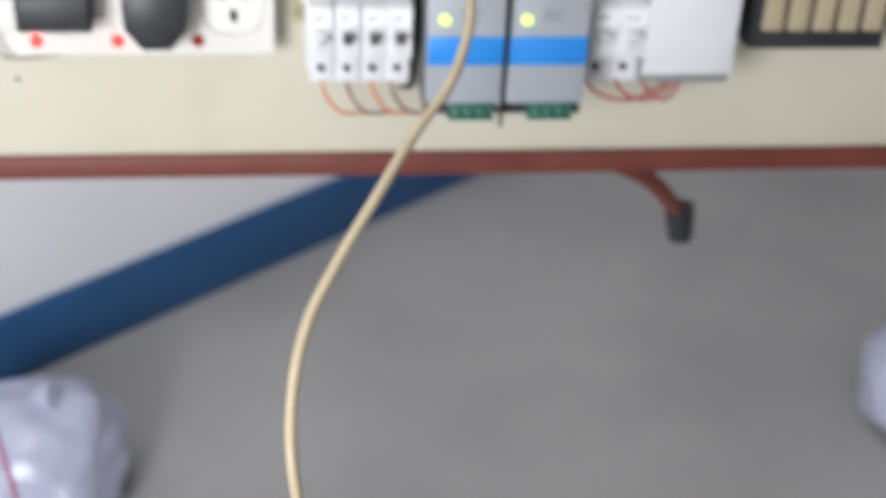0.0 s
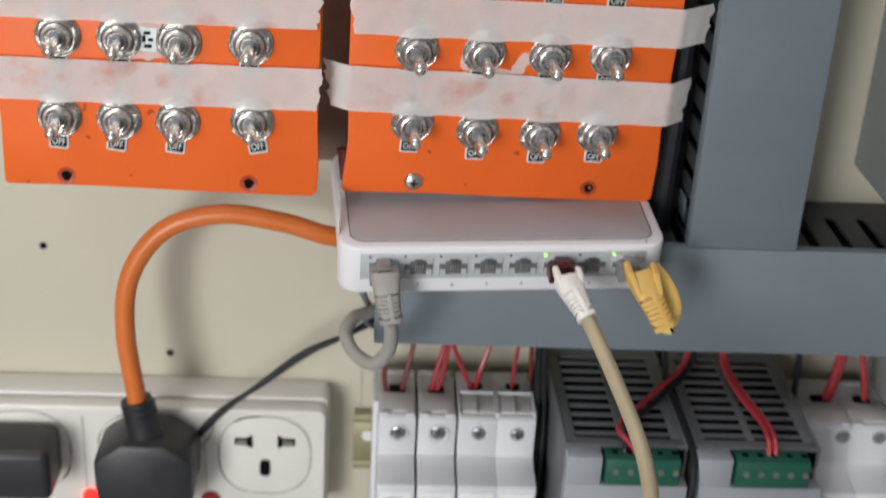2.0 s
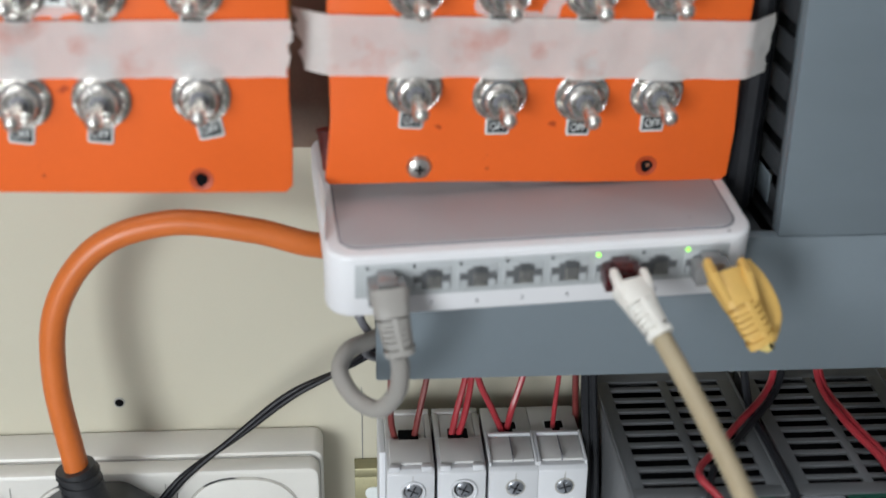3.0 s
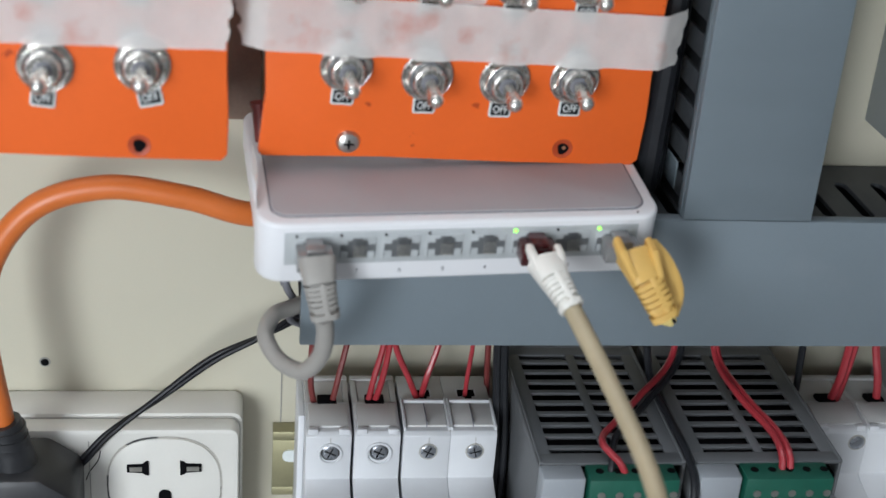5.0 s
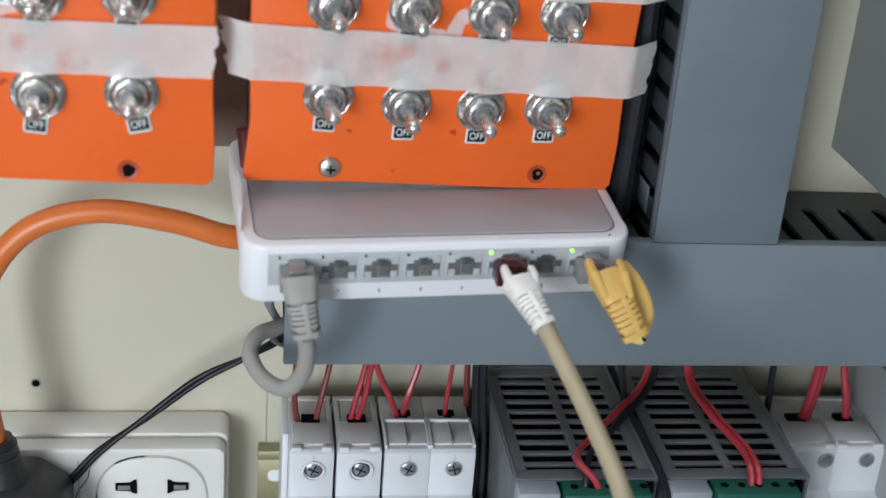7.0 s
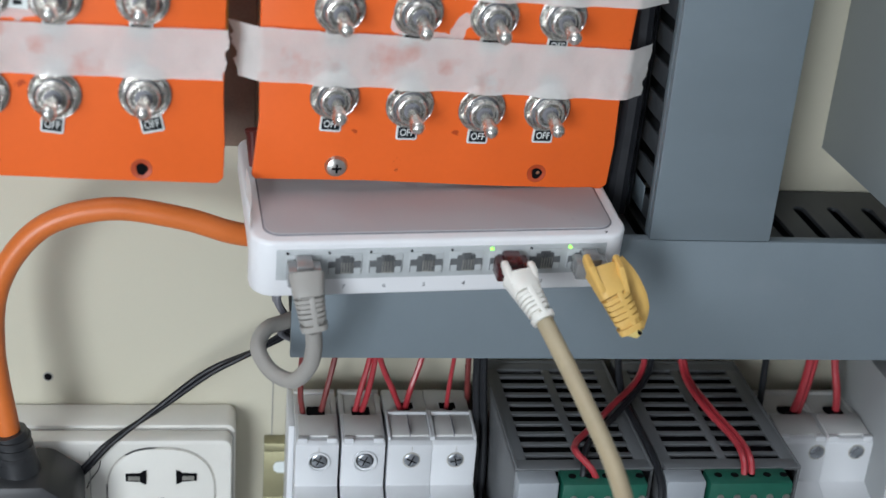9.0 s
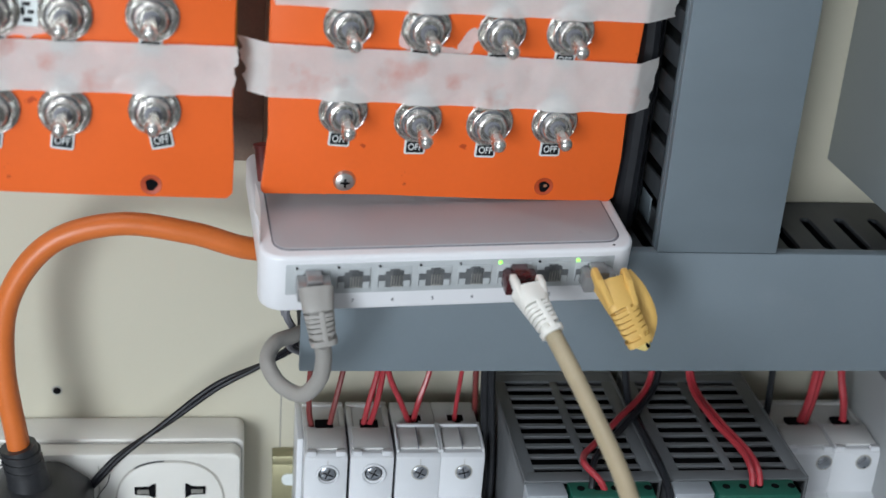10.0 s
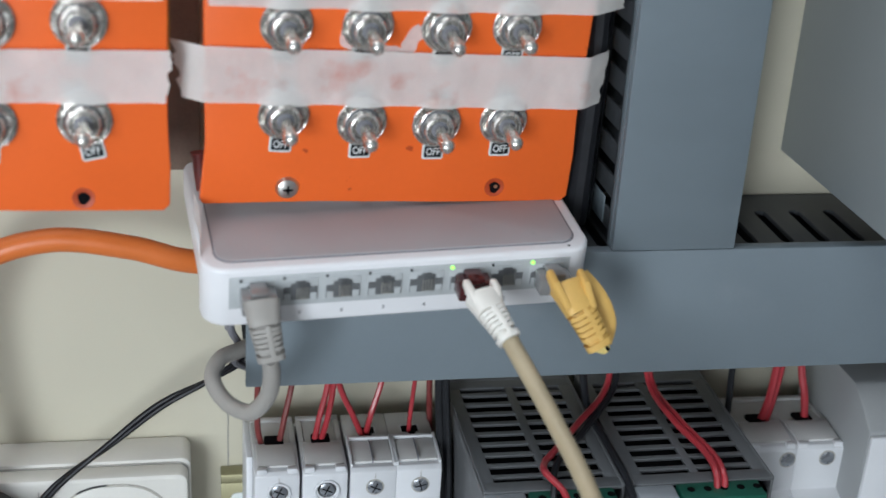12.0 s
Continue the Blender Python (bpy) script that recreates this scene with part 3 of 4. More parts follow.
for k, (x, z, rx, rz, a) in enumerate(((0.0672, 0.0600, 0.0026, 0.0058, 28), (0.0600, 0.0566, 0.0050, 0.0018, 8), (0.0455, 0.0602, 0.0022, 0.0034, -20), (0.0712, 0.0655, 0.0014, 0.0026, 35))):
    solid("tape_residue", prism(blob(rx, rz, k + 2), -0.0003, 0.0), M["residue"], "whitish torn tape residue on the orange panel", "residue", group="tape residue", at=RIGHT @ Matrix.Translation((x, -0.0016, z)) @ Matrix.Rotation(radians(a), 4, "Y"))

# ---- network switch ----
SW = Matrix.Translation((0.0510, -0.0798, 0.0397)) @ Matrix.Rotation(radians(4.5), 4, "Z") @ Matrix.Rotation(radians(-0.4), 4, "Y") @ Matrix.Rotation(radians(9.0), 4, "X") @ Matrix.Diagonal((1, 1, 0.89, 1))
hub = thing("network_switch", "white eight-port network switch, pale grey top, wedged above the trunking", "network switch", SW)


def slab(x0, x1, y0, y1, z0, z1, r, bev):
    """A block with rounded upright corners."""
    bm = bmesh.new()
    f = bm.faces.new([bm.verts.new((x, y, z0)) for x, y in rounded(x0, x1, y0, y1, r)])
    top = bmesh.ops.extrude_face_region(bm, geom=[f])
    bmesh.ops.translate(bm, vec=(0, 0, z1 - z0), verts=[v for v in top["geom"] if isinstance(v, bmesh.types.BMVert)])
    bmesh.ops.recalc_face_normals(bm, faces=bm.faces)
    if bev:
        bmesh.ops.bevel(bm, geom=[e for e in bm.edges if e.calc_face_angle(0) > 0.8], offset=bev, segments=3, affect="EDGES", profile=0.5)
    return bm


part("case", slab(-0.0664, 0.0664, 0.0006, 0.0745, 0.0085, 0.0214, 0.0085, 0.0016), M["white"], hub)
part("bezel", slab(-0.0665, 0.0665, -0.0001, 0.0190, -0.0036, 0.0215, 0.0085, 0.0016), M["white"], hub)
part("top_seam", slab(-0.0620, 0.0620, 0.0042, 0.0705, 0.0212, 0.0217, 0.006, 0), M["seam"], hub)
part("top_panel", slab(-0.0614, 0.0614, 0.0048, 0.0699, 0.0213, 0.0221, 0.0056, 0.0003), M["lilac"], hub, "matt pale grey top panel")
part("reset_hole", cyl(0.0004, 0.0004, (0.058, 0.0025, 0.0214), (0.058, 0.0025, 0.0217), 10), M["hole"], hub)
strip = part("port_strip", box(-0.0580, 0.0580, -0.0005, 0.001, 0.0048, 0.0184, 0.0002), M["portgrey"], hub, "grey port surround")
PX = [-0.0488 + 0.01412 * k for k in range(8)]
for k, x in enumerate(PX):
    port = part("port", box(x - 0.0062, x + 0.0058, -0.0009, 0.0002, 0.0070, 0.0165, 0.0003), M["portgrey"], hub, "open network port" if k not in (0, 5, 7) else "network port with a plug in it")
    hole = box(x - 0.0058, x + 0.0054, -0.00115, -0.0008, 0.0076, 0.0132)
    add_box(hole, x - 0.0034, x + 0.0030, -0.00115, -0.0008, 0.0132, 0.0148)
    add_box(hole, x - 0.0019, x + 0.0015, -0.00115, -0.0008, 0.0148, 0.0158)
    part("opening", hole, M["portin"], port)
    for side in (-1, 1):
        part("shutter_tab", box(x - 0.0002 + side * 0.0043 - 0.0011, x - 0.0002 + side * 0.0043 + 0.0011, -0.0014, -0.0010, 0.0078, 0.0105), M["portgrey"], port)
    part("bottom_tongue", box(x - 0.0014, x + 0.0026, -0.0014, -0.0010, 0.0077, 0.0128, 0.0002), M["contact"], port)
    for j in range(4):
        part("contact", box(x - 0.0011 + 0.00095 * j, x - 0.0007 + 0.00095 * j, -0.0018, -0.0013, 0.0086, 0.0155), M["portin"], port)
    lit = k in (5, 7)
    part("led", cyl(0.00075 if lit else 0.0004, 0.0006 if lit else 0.0004, (x - 0.0055, -0.0004, 0.0172), (x - 0.0055, -0.0011, 0.0172), 12), M["ledgreen"] if lit else M["hole"], hub, "lit green light" if lit else "dark light")
    if k not in (0, 5, 7):
        part("number", writing(str(8 - k), 0.0026), M["seam"], hub, "small grey number", Matrix.Translation((x, -0.0001, 0.0008)))


def cord(name, label, k, plug, w=0.0057):
    """A cord with its plug in port k."""
    c = thing(name, label, "network cable")
    x = PX[k] + (0.0011 if k else -0.0002)
    body = box(x - w, x + w, -0.0085, -0.0012, 0.0074, 0.0146, 0.0006)
    add_box(body, x - 0.0028, x + 0.0028, -0.0085, -0.0012, 0.0140, 0.0168, 0.0005)
    bmesh.ops.transform(body, matrix=SW, verts=body.verts)
    part("plug", body, plug, c)
    return c


def boot_mesh(points, radii):
    """A squarish sleeve through the points, with a half width and half height at each."""
    line = [Vector(p) for p in points]
    bm, rings = bmesh.new(), []
    side = Vector((1, 0, 0))
    for i, q in enumerate(line):
        d = (line[min(i + 1, len(line) - 1)] - line[max(i - 1, 0)]).normalized()
        s = (side - d * side.dot(d)).normalized()
        w = d.cross(s)
        a, b = radii[i]
        ring = []
        for k in range(16):
            t = math.tau * k / 16
            cx, cy = math.cos(t), math.sin(t)
            ring.append(bm.verts.new(q + s * a * math.copysign(abs(cx) ** 0.6, cx) + w * b * math.copysign(abs(cy) ** 0.6, cy)))
        rings.append(ring)
    for a, b in zip(rings, rings[1:]):
        for k in range(16):
            bm.faces.new((a[k], a[(k + 1) % 16], b[(k + 1) % 16], b[k]))
    bm.faces.new(rings[0][::-1])
    bm.faces.new(rings[-1])
    return bm


def ribbed_boot(parent, p0, p1, p2, a0, a1, material, label, n=7):
    """A strain-relief boot from p0 past p1 to p2: a smooth hood, then ribs with gaps."""
    line = spline((p0, p1, p2), 12)
    m = len(line)
    rad = [(a0[0] + (a1[0] - a0[0]) * min(1, (i / (m - 1)) * 1.15), a0[1] + (a1[1] - a0[1]) * min(1, (i / (m - 1)) * 1.15)) for i in range(m)]
    hood = part("boot", boot_mesh(line[: m // 2 + 1], rad[: m // 2 + 1]), material, parent, label)
    core = [(a * 0.80, b * 0.74) for a, b in rad]
    part("boot_core", boot_mesh(line[m // 2:], core[m // 2:]), material, hood)
    for k in range(n):
        i = m // 2 + (m // 2 - 1) * k / n
        i0, f = int(i), 0.55
        a, b = line[i0], line[min(i0 + 1, m - 1)]
        step = (line[-1] - line[m // 2]) / n * 0.62
        part("rib", boot_mesh((a, a + step), (rad[i0], rad[min(i0 + 1, m - 1)])), material, hood)
    d = (line[-1] - line[m // 2]).normalized()
    up = (Vector((0, -0.5, 0.86)) - d * Vector((0, -0.5, 0.86)).dot(d)).normalized()
    keel = [line[i] + up * (rad[i][1] - 0.0003) for i in range(m // 2 - 1, m)]
    part("spine", boot_mesh(keel, [(0.0010, 0.0005)] * len(keel)), material, hood)
    part("collar", boot_mesh((line[-2], line[-1] + d * 0.0012), ((a1[0] * 1.04, a1[1] * 1.04), (a1[0], a1[1]))), material, hood)


grey = cord("patch_cable", "grey patch cable looping back behind the trunking end", 0, M["plugclear"])
g0, g1, g2 = Vector((0.0033, -0.0928, 0.0494)), Vector((0.0041, -0.0974, 0.0435)), Vector((0.0060, -0.0992, 0.0335))
ribbed_boot(grey, g0, g1, g2, (0.0060, 0.0046), (0.0046, 0.0040), M["bootgrey"], "ribbed grey boot", 5)
part("cable", tube(((0.0057, -0.0999, 0.0325), (0.0064, -0.0980, 0.0250), (0.0052, -0.0940, 0.0150), (0.0000, -0.0880, 0.0060), (-0.0075, -0.0790, 0.0050), (-0.0119, -0.0700, 0.0092), (-0.0090, -0.0620, 0.0125), (-0.0019, -0.0550, 0.0120), (0.010, -0.045, 0.012)), 0.0029, 14), M["bootgrey"], grey)

white = cord("patch_cable", "beige network cable with a white boot and red plug", 5, M["plugred"])
w0, w1, w2 = Vector((0.0754, -0.0930, 0.0494)), Vector((0.0774, -0.0995, 0.0468)), Vector((0.0817, -0.1068, 0.0412))
ribbed_boot(white, w0, w1, w2, (0.0060, 0.0044), (0.0038, 0.0038), M["bootwhite"], "ribbed white boot", 5)
for s in (-0.0045, 0.0045):
    part("boot_prong", boot_mesh((Vector((0.0750 + s, -0.0895, 0.0527)), Vector((0.0754 + s, -0.0935, 0.0520)), Vector((0.0764 + s * 0.85, -0.0985, 0.0490))), ((0.0012, 0.0016), (0.0014, 0.0020), (0.0012, 0.0016))), M["bootwhite"], white)
part("cable", tube((w1, w2, (0.0925, -0.1320, 0.0240), (0.0990, -0.1560, 0.0115), (0.0992, -0.1810, 0.0030), (0.0962, -0.2076, -0.0060), (0.0904, -0.2389, -0.0185), (0.0771, -0.2717, -0.0335), (0.0558, -0.3035, -0.0468), (0.0362, -0.3363, -0.0624), (0.0155, -0.3673, -0.0810), (-0.0027, -0.3950, -0.1040), (-0.0110, -0.4200, -0.1330), (-0.0100, -0.4400, -0.1700), (0.004, -0.450, -0.26), (0.03, -0.44, -0.46), (0.05, -0.40, -0.70), (0.055, -0.35, -0.896)), 0.0030, 14), M["beige"], white)

yel = cord("network_plug", "yellow split plug boot in a port, its cable cut off", 7, M["plugclear"])
y0, y1, y2 = Vector((0.1042, -0.0910, 0.0518)), Vector((0.1078, -0.0990, 0.0460)), Vector((0.1140, -0.1020, 0.0355))
ribbed_boot(yel, y0, y1, y2, (0.0058, 0.0040), (0.0046, 0.0032), M["bootyellow"], "ribbed yellow boot", 5)
for s in (-0.0052, 0.0052):
    part("boot_ear", boot_mesh((Vector((0.1042 + s, -0.0885, 0.0550)), Vector((0.1048 + s, -0.0945, 0.0532)), Vector((0.1074 + s * 0.8, -0.1005, 0.0474))), ((0.0012, 0.0018), (0.0015, 0.0024), (0.0012, 0.0016))), M["bootyellow"], yel)
wing = spline(((0.1102, -0.0880, 0.0545), (0.1142, -0.0925, 0.0490), (0.1183, -0.0955, 0.0405), (0.1176, -0.0995, 0.0335)), 5)
part("boot_wing", boot_mesh(wing, [(0.0012 + 0.0024 * math.sin(math.pi * (0.15 + 0.75 * k / (len(wing) - 1))), 0.0008 + 0.0006 * math.sin(math.pi * (0.12 + 0.78 * k / (len(wing) - 1)))) for k in range(len(wing))]), M["bootyellow"], yel, "split side of the boot bent outwards")
part("torn_end", boot_mesh((Vector((0.1135, -0.1015, 0.0362)), Vector((0.1174, -0.1012, 0.0322))), ((0.0042, 0.0028), (0.0016, 0.0014))), mat("pale_yellow_tear", (0.80, 0.62, 0.22), 0.5), yel)

part("tear", tube(((0.1150, -0.1026, 0.0372), (0.1163, -0.1030, 0.0352), (0.1168, -0.1030, 0.0343), (0.1176, -0.1026, 0.0332)), 0.0004, 6, 4, 0.0007), M["hole"], yel, "dark jagged tear")

# ---- rail with breakers ----
rail = thing("din_rail", "yellow zinc-plated slotted mounting rail", "mounting rail")
part("web", box(-0.0075, 0.34, -0.0075, -0.0062, -0.0985, -0.0755, 0.0003), M["rail"], rail)
for z0, z1 in ((-0.1025, -0.0985), (-0.0755, -0.0715)):
    part("flange", box(-0.0075, 0.34, -0.0075, -0.0001, z0, z1, 0.0004), M["rail"], rail)
part("slot", prism(rounded(-0.0034, 0.0080, -0.0858, -0.0802, 0.0026), -0.0079, -0.0074), M["label"], rail)

TOP, BOT = -0.0395, -0.1300


def breaker(x, w, poles, handle, deep=0.0, label="grey-white miniature circuit breaker"):
    b = thing("circuit_breaker", label, "circuit breaker", Matrix.Translation((x, 0, 0)), "circuit breakers on the rail")
    side = ((-0.0075, -0.048), (-0.034, -0.048), (-0.034, TOP - 0.0008), (-0.0522, TOP - 0.0020), (-0.0537, TOP - 0.0034), (-0.0537, -0.0615), (-0.0600, -0.0640), (-0.0715, -0.0655), (-0.0725, -0.0665),
            (-0.0725, -0.1030), (-0.0715, -0.1040), (-0.0600, -0.1055), (-0.0537, -0.1085), (-0.0537, BOT + 0.0015), (-0.0525, BOT), (-0.0075, BOT))
    pw = w / poles
    for k in range(poles):
        x0, x1 = k * pw + (0.0 if k else 0.0002), (k + 1) * pw - (0.0002 if k == poles - 1 else 0.00002)
        body = part("body", side_prism(side, x0, x1, 0.0004), M["breaker"], b)
        cx = (x0 + x1) / 2
        sx, sz = (0.0169 + 0.0172 * k, -0.0470) if x > 0.1 else (cx + 0.0007, -0.0496)
        # raised back corners of the clamp chamber, open where the wire goes in
        if poles == 2 and x < 0.1:
            part("chamber_floor", box(x0, x1, -0.0345, -0.0150, -0.0482, TOP - 0.0009, 0.0005), M["breakertop"], body)
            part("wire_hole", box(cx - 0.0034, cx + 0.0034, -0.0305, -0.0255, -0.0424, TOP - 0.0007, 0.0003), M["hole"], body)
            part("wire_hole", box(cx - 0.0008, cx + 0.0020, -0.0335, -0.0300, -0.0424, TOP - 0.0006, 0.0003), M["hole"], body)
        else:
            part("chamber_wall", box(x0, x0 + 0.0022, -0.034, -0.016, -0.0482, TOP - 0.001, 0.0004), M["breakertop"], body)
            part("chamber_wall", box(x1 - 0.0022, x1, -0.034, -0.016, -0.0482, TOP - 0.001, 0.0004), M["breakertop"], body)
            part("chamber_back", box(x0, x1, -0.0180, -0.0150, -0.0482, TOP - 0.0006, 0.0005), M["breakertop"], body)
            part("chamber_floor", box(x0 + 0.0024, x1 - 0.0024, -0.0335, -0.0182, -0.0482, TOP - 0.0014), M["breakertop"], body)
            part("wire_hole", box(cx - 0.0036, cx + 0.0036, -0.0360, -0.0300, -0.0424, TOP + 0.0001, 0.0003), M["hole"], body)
        part("top_pad", side_prism(((-0.0370, TOP - 0.002), (-0.0370, TOP + 0.0004), (-0.0498, TOP - 0.0010), (-0.0498, TOP - 0.0034)), x0 + 0.0012, x1 - 0.0012, 0.0003), M["breakertop"], body)
        for s in (x0 + 0.0008, x1 - 0.0046) if poles == 1 or x > 0.1 else ():
            part("snap_tab", box(s, s + 0.0038, -0.0530, -0.0506, TOP - 0.0036, TOP - 0.0008, 0.0003), M["breaker"], body)
        if poles == 2 and x < 0.1:
            for ra, rb in ((x0, x0 + 0.0010), (x1 - 0.0010, x1)):
                part("ridge", side_prism(((-0.0350, TOP - 0.002), (-0.0350, TOP + 0.0016), (-0.0520, TOP - 0.0006), (-0.0520, TOP - 0.004)), ra, rb, 0.0003), M["breaker"], body)
            part("ridge", box(x0 + 0.0010, x1 - 0.0010, -0.0368, -0.0352, TOP - 0.002, TOP + 0.0014, 0.0003), M["breaker"], body)
            part("hole_frame", box(cx - 0.0040, cx + 0.0040, -0.0312, -0.0248, TOP - 0.0016, TOP - 0.0008, 0.0002), M["breaker"], body)
            part("pad_groove", box(cx - 0.0002, cx + 0.0002, -0.0500, -0.0372, TOP - 0.0018, TOP + 0.0006), M["seam"], body).rotation_euler = (0, 0, 0)
        wide = label.startswith("grey single")
        if wide or x < 0.01:
            r = 0.0050 if wide else 0.0046
            part("screw_collar", lathe(((r, 0.0), (r, 0.0008), (r - 0.0004, 0.0011), (r - 0.0009, 0.0010), (r - 0.0011, 0.0004)), 28), M["breaker"], body, at=Matrix.Translation((sx, -0.0535, sz - 0.0006)))
        part("screw_recess", lathe(((0.0035, 0.0), (0.0035, 0.0003), (0.0031, 0.0003)), 24), M["softline"], body, at=Matrix.Translation((sx, -0.0536, sz)))
        sc = part("screw", lathe(((0.0030, 0.0), (0.0029, 0.0005), (0.0022, 0.0008), (0.0010, 0.0009)), 20), M["screwblue"], body, at=Matrix.Translation((sx, -0.0536, sz)))
        slot = box(-0.0022, 0.0022, -0.00105, -0.0006, -0.0002, 0.0002)
        add_box(slot, -0.0002, 0.0002, -0.00105, -0.0006, -0.0022, 0.0022)
        if x < 0.1:
            part("screw_slot", slot, M["hole"], sc, at=Matrix.Rotation(radians(25 + 50 * k), 4, "Y"))
        if x < 0.01 or (poles == 2 and x < 0.1):
            part("mould_line", box(sx - 0.0001, sx + 0.0001, -0.0539, -0.0536, sz + 0.0032, TOP - 0.004), M["softline"], body)
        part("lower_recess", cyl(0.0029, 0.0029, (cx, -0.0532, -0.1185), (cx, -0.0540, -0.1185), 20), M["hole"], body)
        part("label_strip", box(x0 + 0.0015, x1 - 0.0015, -0.0728, -0.0724, -0.0790, -0.0690), M["textwhite"], body)
        part("handle_slot", box(cx - 0.0040, cx + 0.0040, -0.0728, -0.0724, -0.1000, -0.0810), M["breakertop"], body)
        h = part("handle", side_prism(((-0.0715, -0.0845), (-0.0810, -0.0830), (-0.0822, -0.0850), (-0.0735, -0.0930), (-0.0715, -0.0930)), cx - 0.0034, cx + 0.0034, 0.0005), M[handle], body)
        for j in range(2):
            part("print_bar", box(x0 + 0.0030, x1 - 0.0050 - 0.003 * j, -0.0730, -0.0727, -0.0730 - 0.0025 * j, -0.0722 - 0.0025 * j), M["seam"], body)
    if x < 0.01:
        part("side_flange", box(-0.0022, 0.0002, -0.0400, -0.0080, BOT + 0.004, TOP - 0.003, 0.0005), M["breaker"], b)
    return b


breaker(0.0034, 0.0172, 1, "breaker", label="white miniature circuit breaker at the rail's open end")
breaker(0.0213, 0.0174, 1, "lever", label="grey single-pole circuit breaker with a clamp screw")
breaker(0.0394, 0.0354, 2, "lever", label="grey-white two-pole circuit breaker with red wires")
breaker(0.1994, 0.0414, 2, "breaker", label="grey-white two-pole circuit breaker beside the power supplies")

relay = thing("relay_module", "tall pale grey rail-mounted relay module", "relay")
# body tone carries the side's shade; the cover keeps the pale front
part("body", side_prism(((-0.0075, -0.0135), (-0.052, -0.0135), (-0.060, -0.018), (-0.070, -0.026), (-0.070, -0.118), (-0.062, -0.128), (-0.0075, -0.128)), 0.2400, 0.3060, 0.0012), M["relayshaded"], relay)
part("cover", box(0.2403, 0.3057, -0.0722, -0.0699, -0.1170, -0.0270, 0.0008), M["breaker"], relay, "pale see-through cover")
part("print_bar", box(0.2560, 0.2830, -0.0725, -0.0721, -0.0480, -0.0460), M["seam"], relay)
part("print_bar", box(0.2560, 0.2760, -0.0725, -0.0721, -0.0530, -0.0515), M["seam"], relay)
part("foot_clip", box(0.258, 0.288, -0.045, -0.012, -0.131, -0.1275, 0.0006), M["seam"], relay)

# ---- power supplies ----
def power_supply(x, w):
    p = thing("power_supply", "grey slotted rail power supply with blue stripe and lit lamp", "power supply", Matrix.Translation((x, 0, 0)), "power supplies on the rail")
    z1, z0, yf = -0.0300, -0.1385, -0.0985
    for x0 in (0, w - 0.0012):
        part("side_wall", box(x0, x0 + 0.0012, -0.0900, -0.0080, z0, z1 + 0.0004, 0.0004), M["psu"], p)
    part("back_wall", box(0.0012, w - 0.0012, -0.0105, -0.0080, z0, z1 + 0.0003, 0.0004), M["psu"], p)
    part("bottom_wall", box(0.0012, w - 0.0012, -0.0900, -0.0105, z0, z0 + 0.0015, 0.0004), M["psu"], p)
    part("inner_tray", box(0.0012, w - 0.0012, -0.0895, -0.0110, z1 - 0.012, z1 - 0.010), M["psu"], p)
    # black sheet standing in for the shade inside the case
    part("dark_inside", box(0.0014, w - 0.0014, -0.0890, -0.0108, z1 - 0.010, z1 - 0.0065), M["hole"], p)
    for y0, y1 in ((-0.0163, -0.0080), (-0.0900, -0.0838)):
        part("top_rim", box(0, w, y0, y1, z1 - 0.0014, z1, 0.0003), M["psu"], p)
    for x0, x1 in ((0, 0.0052), (0.0238, 0.0272), (w - 0.0062, w)):
        part("top_rib", box(x0, x1, -0.0860, -0.0160, z1 - 0.0014, z1 - 0.00005, 0.0003), M["psu"], p)
    for k in range(9):
        y = -0.0198 - 0.00735 * k
        part("slat", box(0.004, w - 0.005, y - 0.0024, y, z1 - 0.0014, z1 - 0.0001, 0.0003), M["psu"], p)
    front = box(0, w, yf, -0.0898, z0 + 0.012, -0.0445, 0.0008)
    add_box(front, 0, 0.0150, yf, -0.0898, -0.0450, z1 - 0.0006, 0.0008)
    part("front", front, M["psufront"], p, "pale grey front")
    part("stripe", box(0.0004, w - 0.0004, yf - 0.0006, yf + 0.001, -0.0975, -0.0765, 0.0002), M["psublue"], p, "blue stripe")
    part("lamp", cyl(0.0042, 0.0034, (0.0115, yf + 0.0005, -0.0645), (0.0115, yf - 0.0014, -0.0645), 20), M["ledpsu"], p, "lit yellow-green lamp")
    for j, ln in enumerate((0.016, 0.012, 0.014)):
        part("print_bar", box(0.022, 0.022 + ln, yf - 0.0003, yf, -0.0585 - 0.0032 * j, -0.0575 - 0.0032 * j), M["seam"], p)
    for zt, n in ((-0.0305, 5), (z0 + 0.0125, 4)):
        lower = zt < -0.1
        t = part("terminal_block", box(0.0162, 0.0478, yf - 0.0015, -0.0898, zt - 0.0125, zt, 0.0005), M["green"], p, "green plug-in terminal block")
        for k in range(n):
            cx = 0.0205 + (0.0255 / (n - 1)) * k
            if lower:
                part("wire_entry", cyl(0.0015, 0.0015, (cx, -0.0945, zt - 0.0115), (cx, -0.0945, zt - 0.0128), 12), M["hole"], t)
            else:
                part("wire_entry", cyl(0.0015, 0.0015, (cx, -0.0942, zt - 0.001), (cx, -0.0942, zt + 0.0002), 12), M["hole"], t)
            part("clamp_screw", cyl(0.0014, 0.0014, (cx, yf - 0.001, zt - 0.0060), (cx, yf - 0.0018, zt - 0.0060), 12), M["steel"], t)
    return p


power_supply(0.0824, 0.0526)
power_supply(0.1381, 0.0546)

# ---- wires ----
def wire(points, material, label, r=0.0012):
    return solid("wire", tube(points, r, 8, 7), M[material], label, "wire", group="control wires")


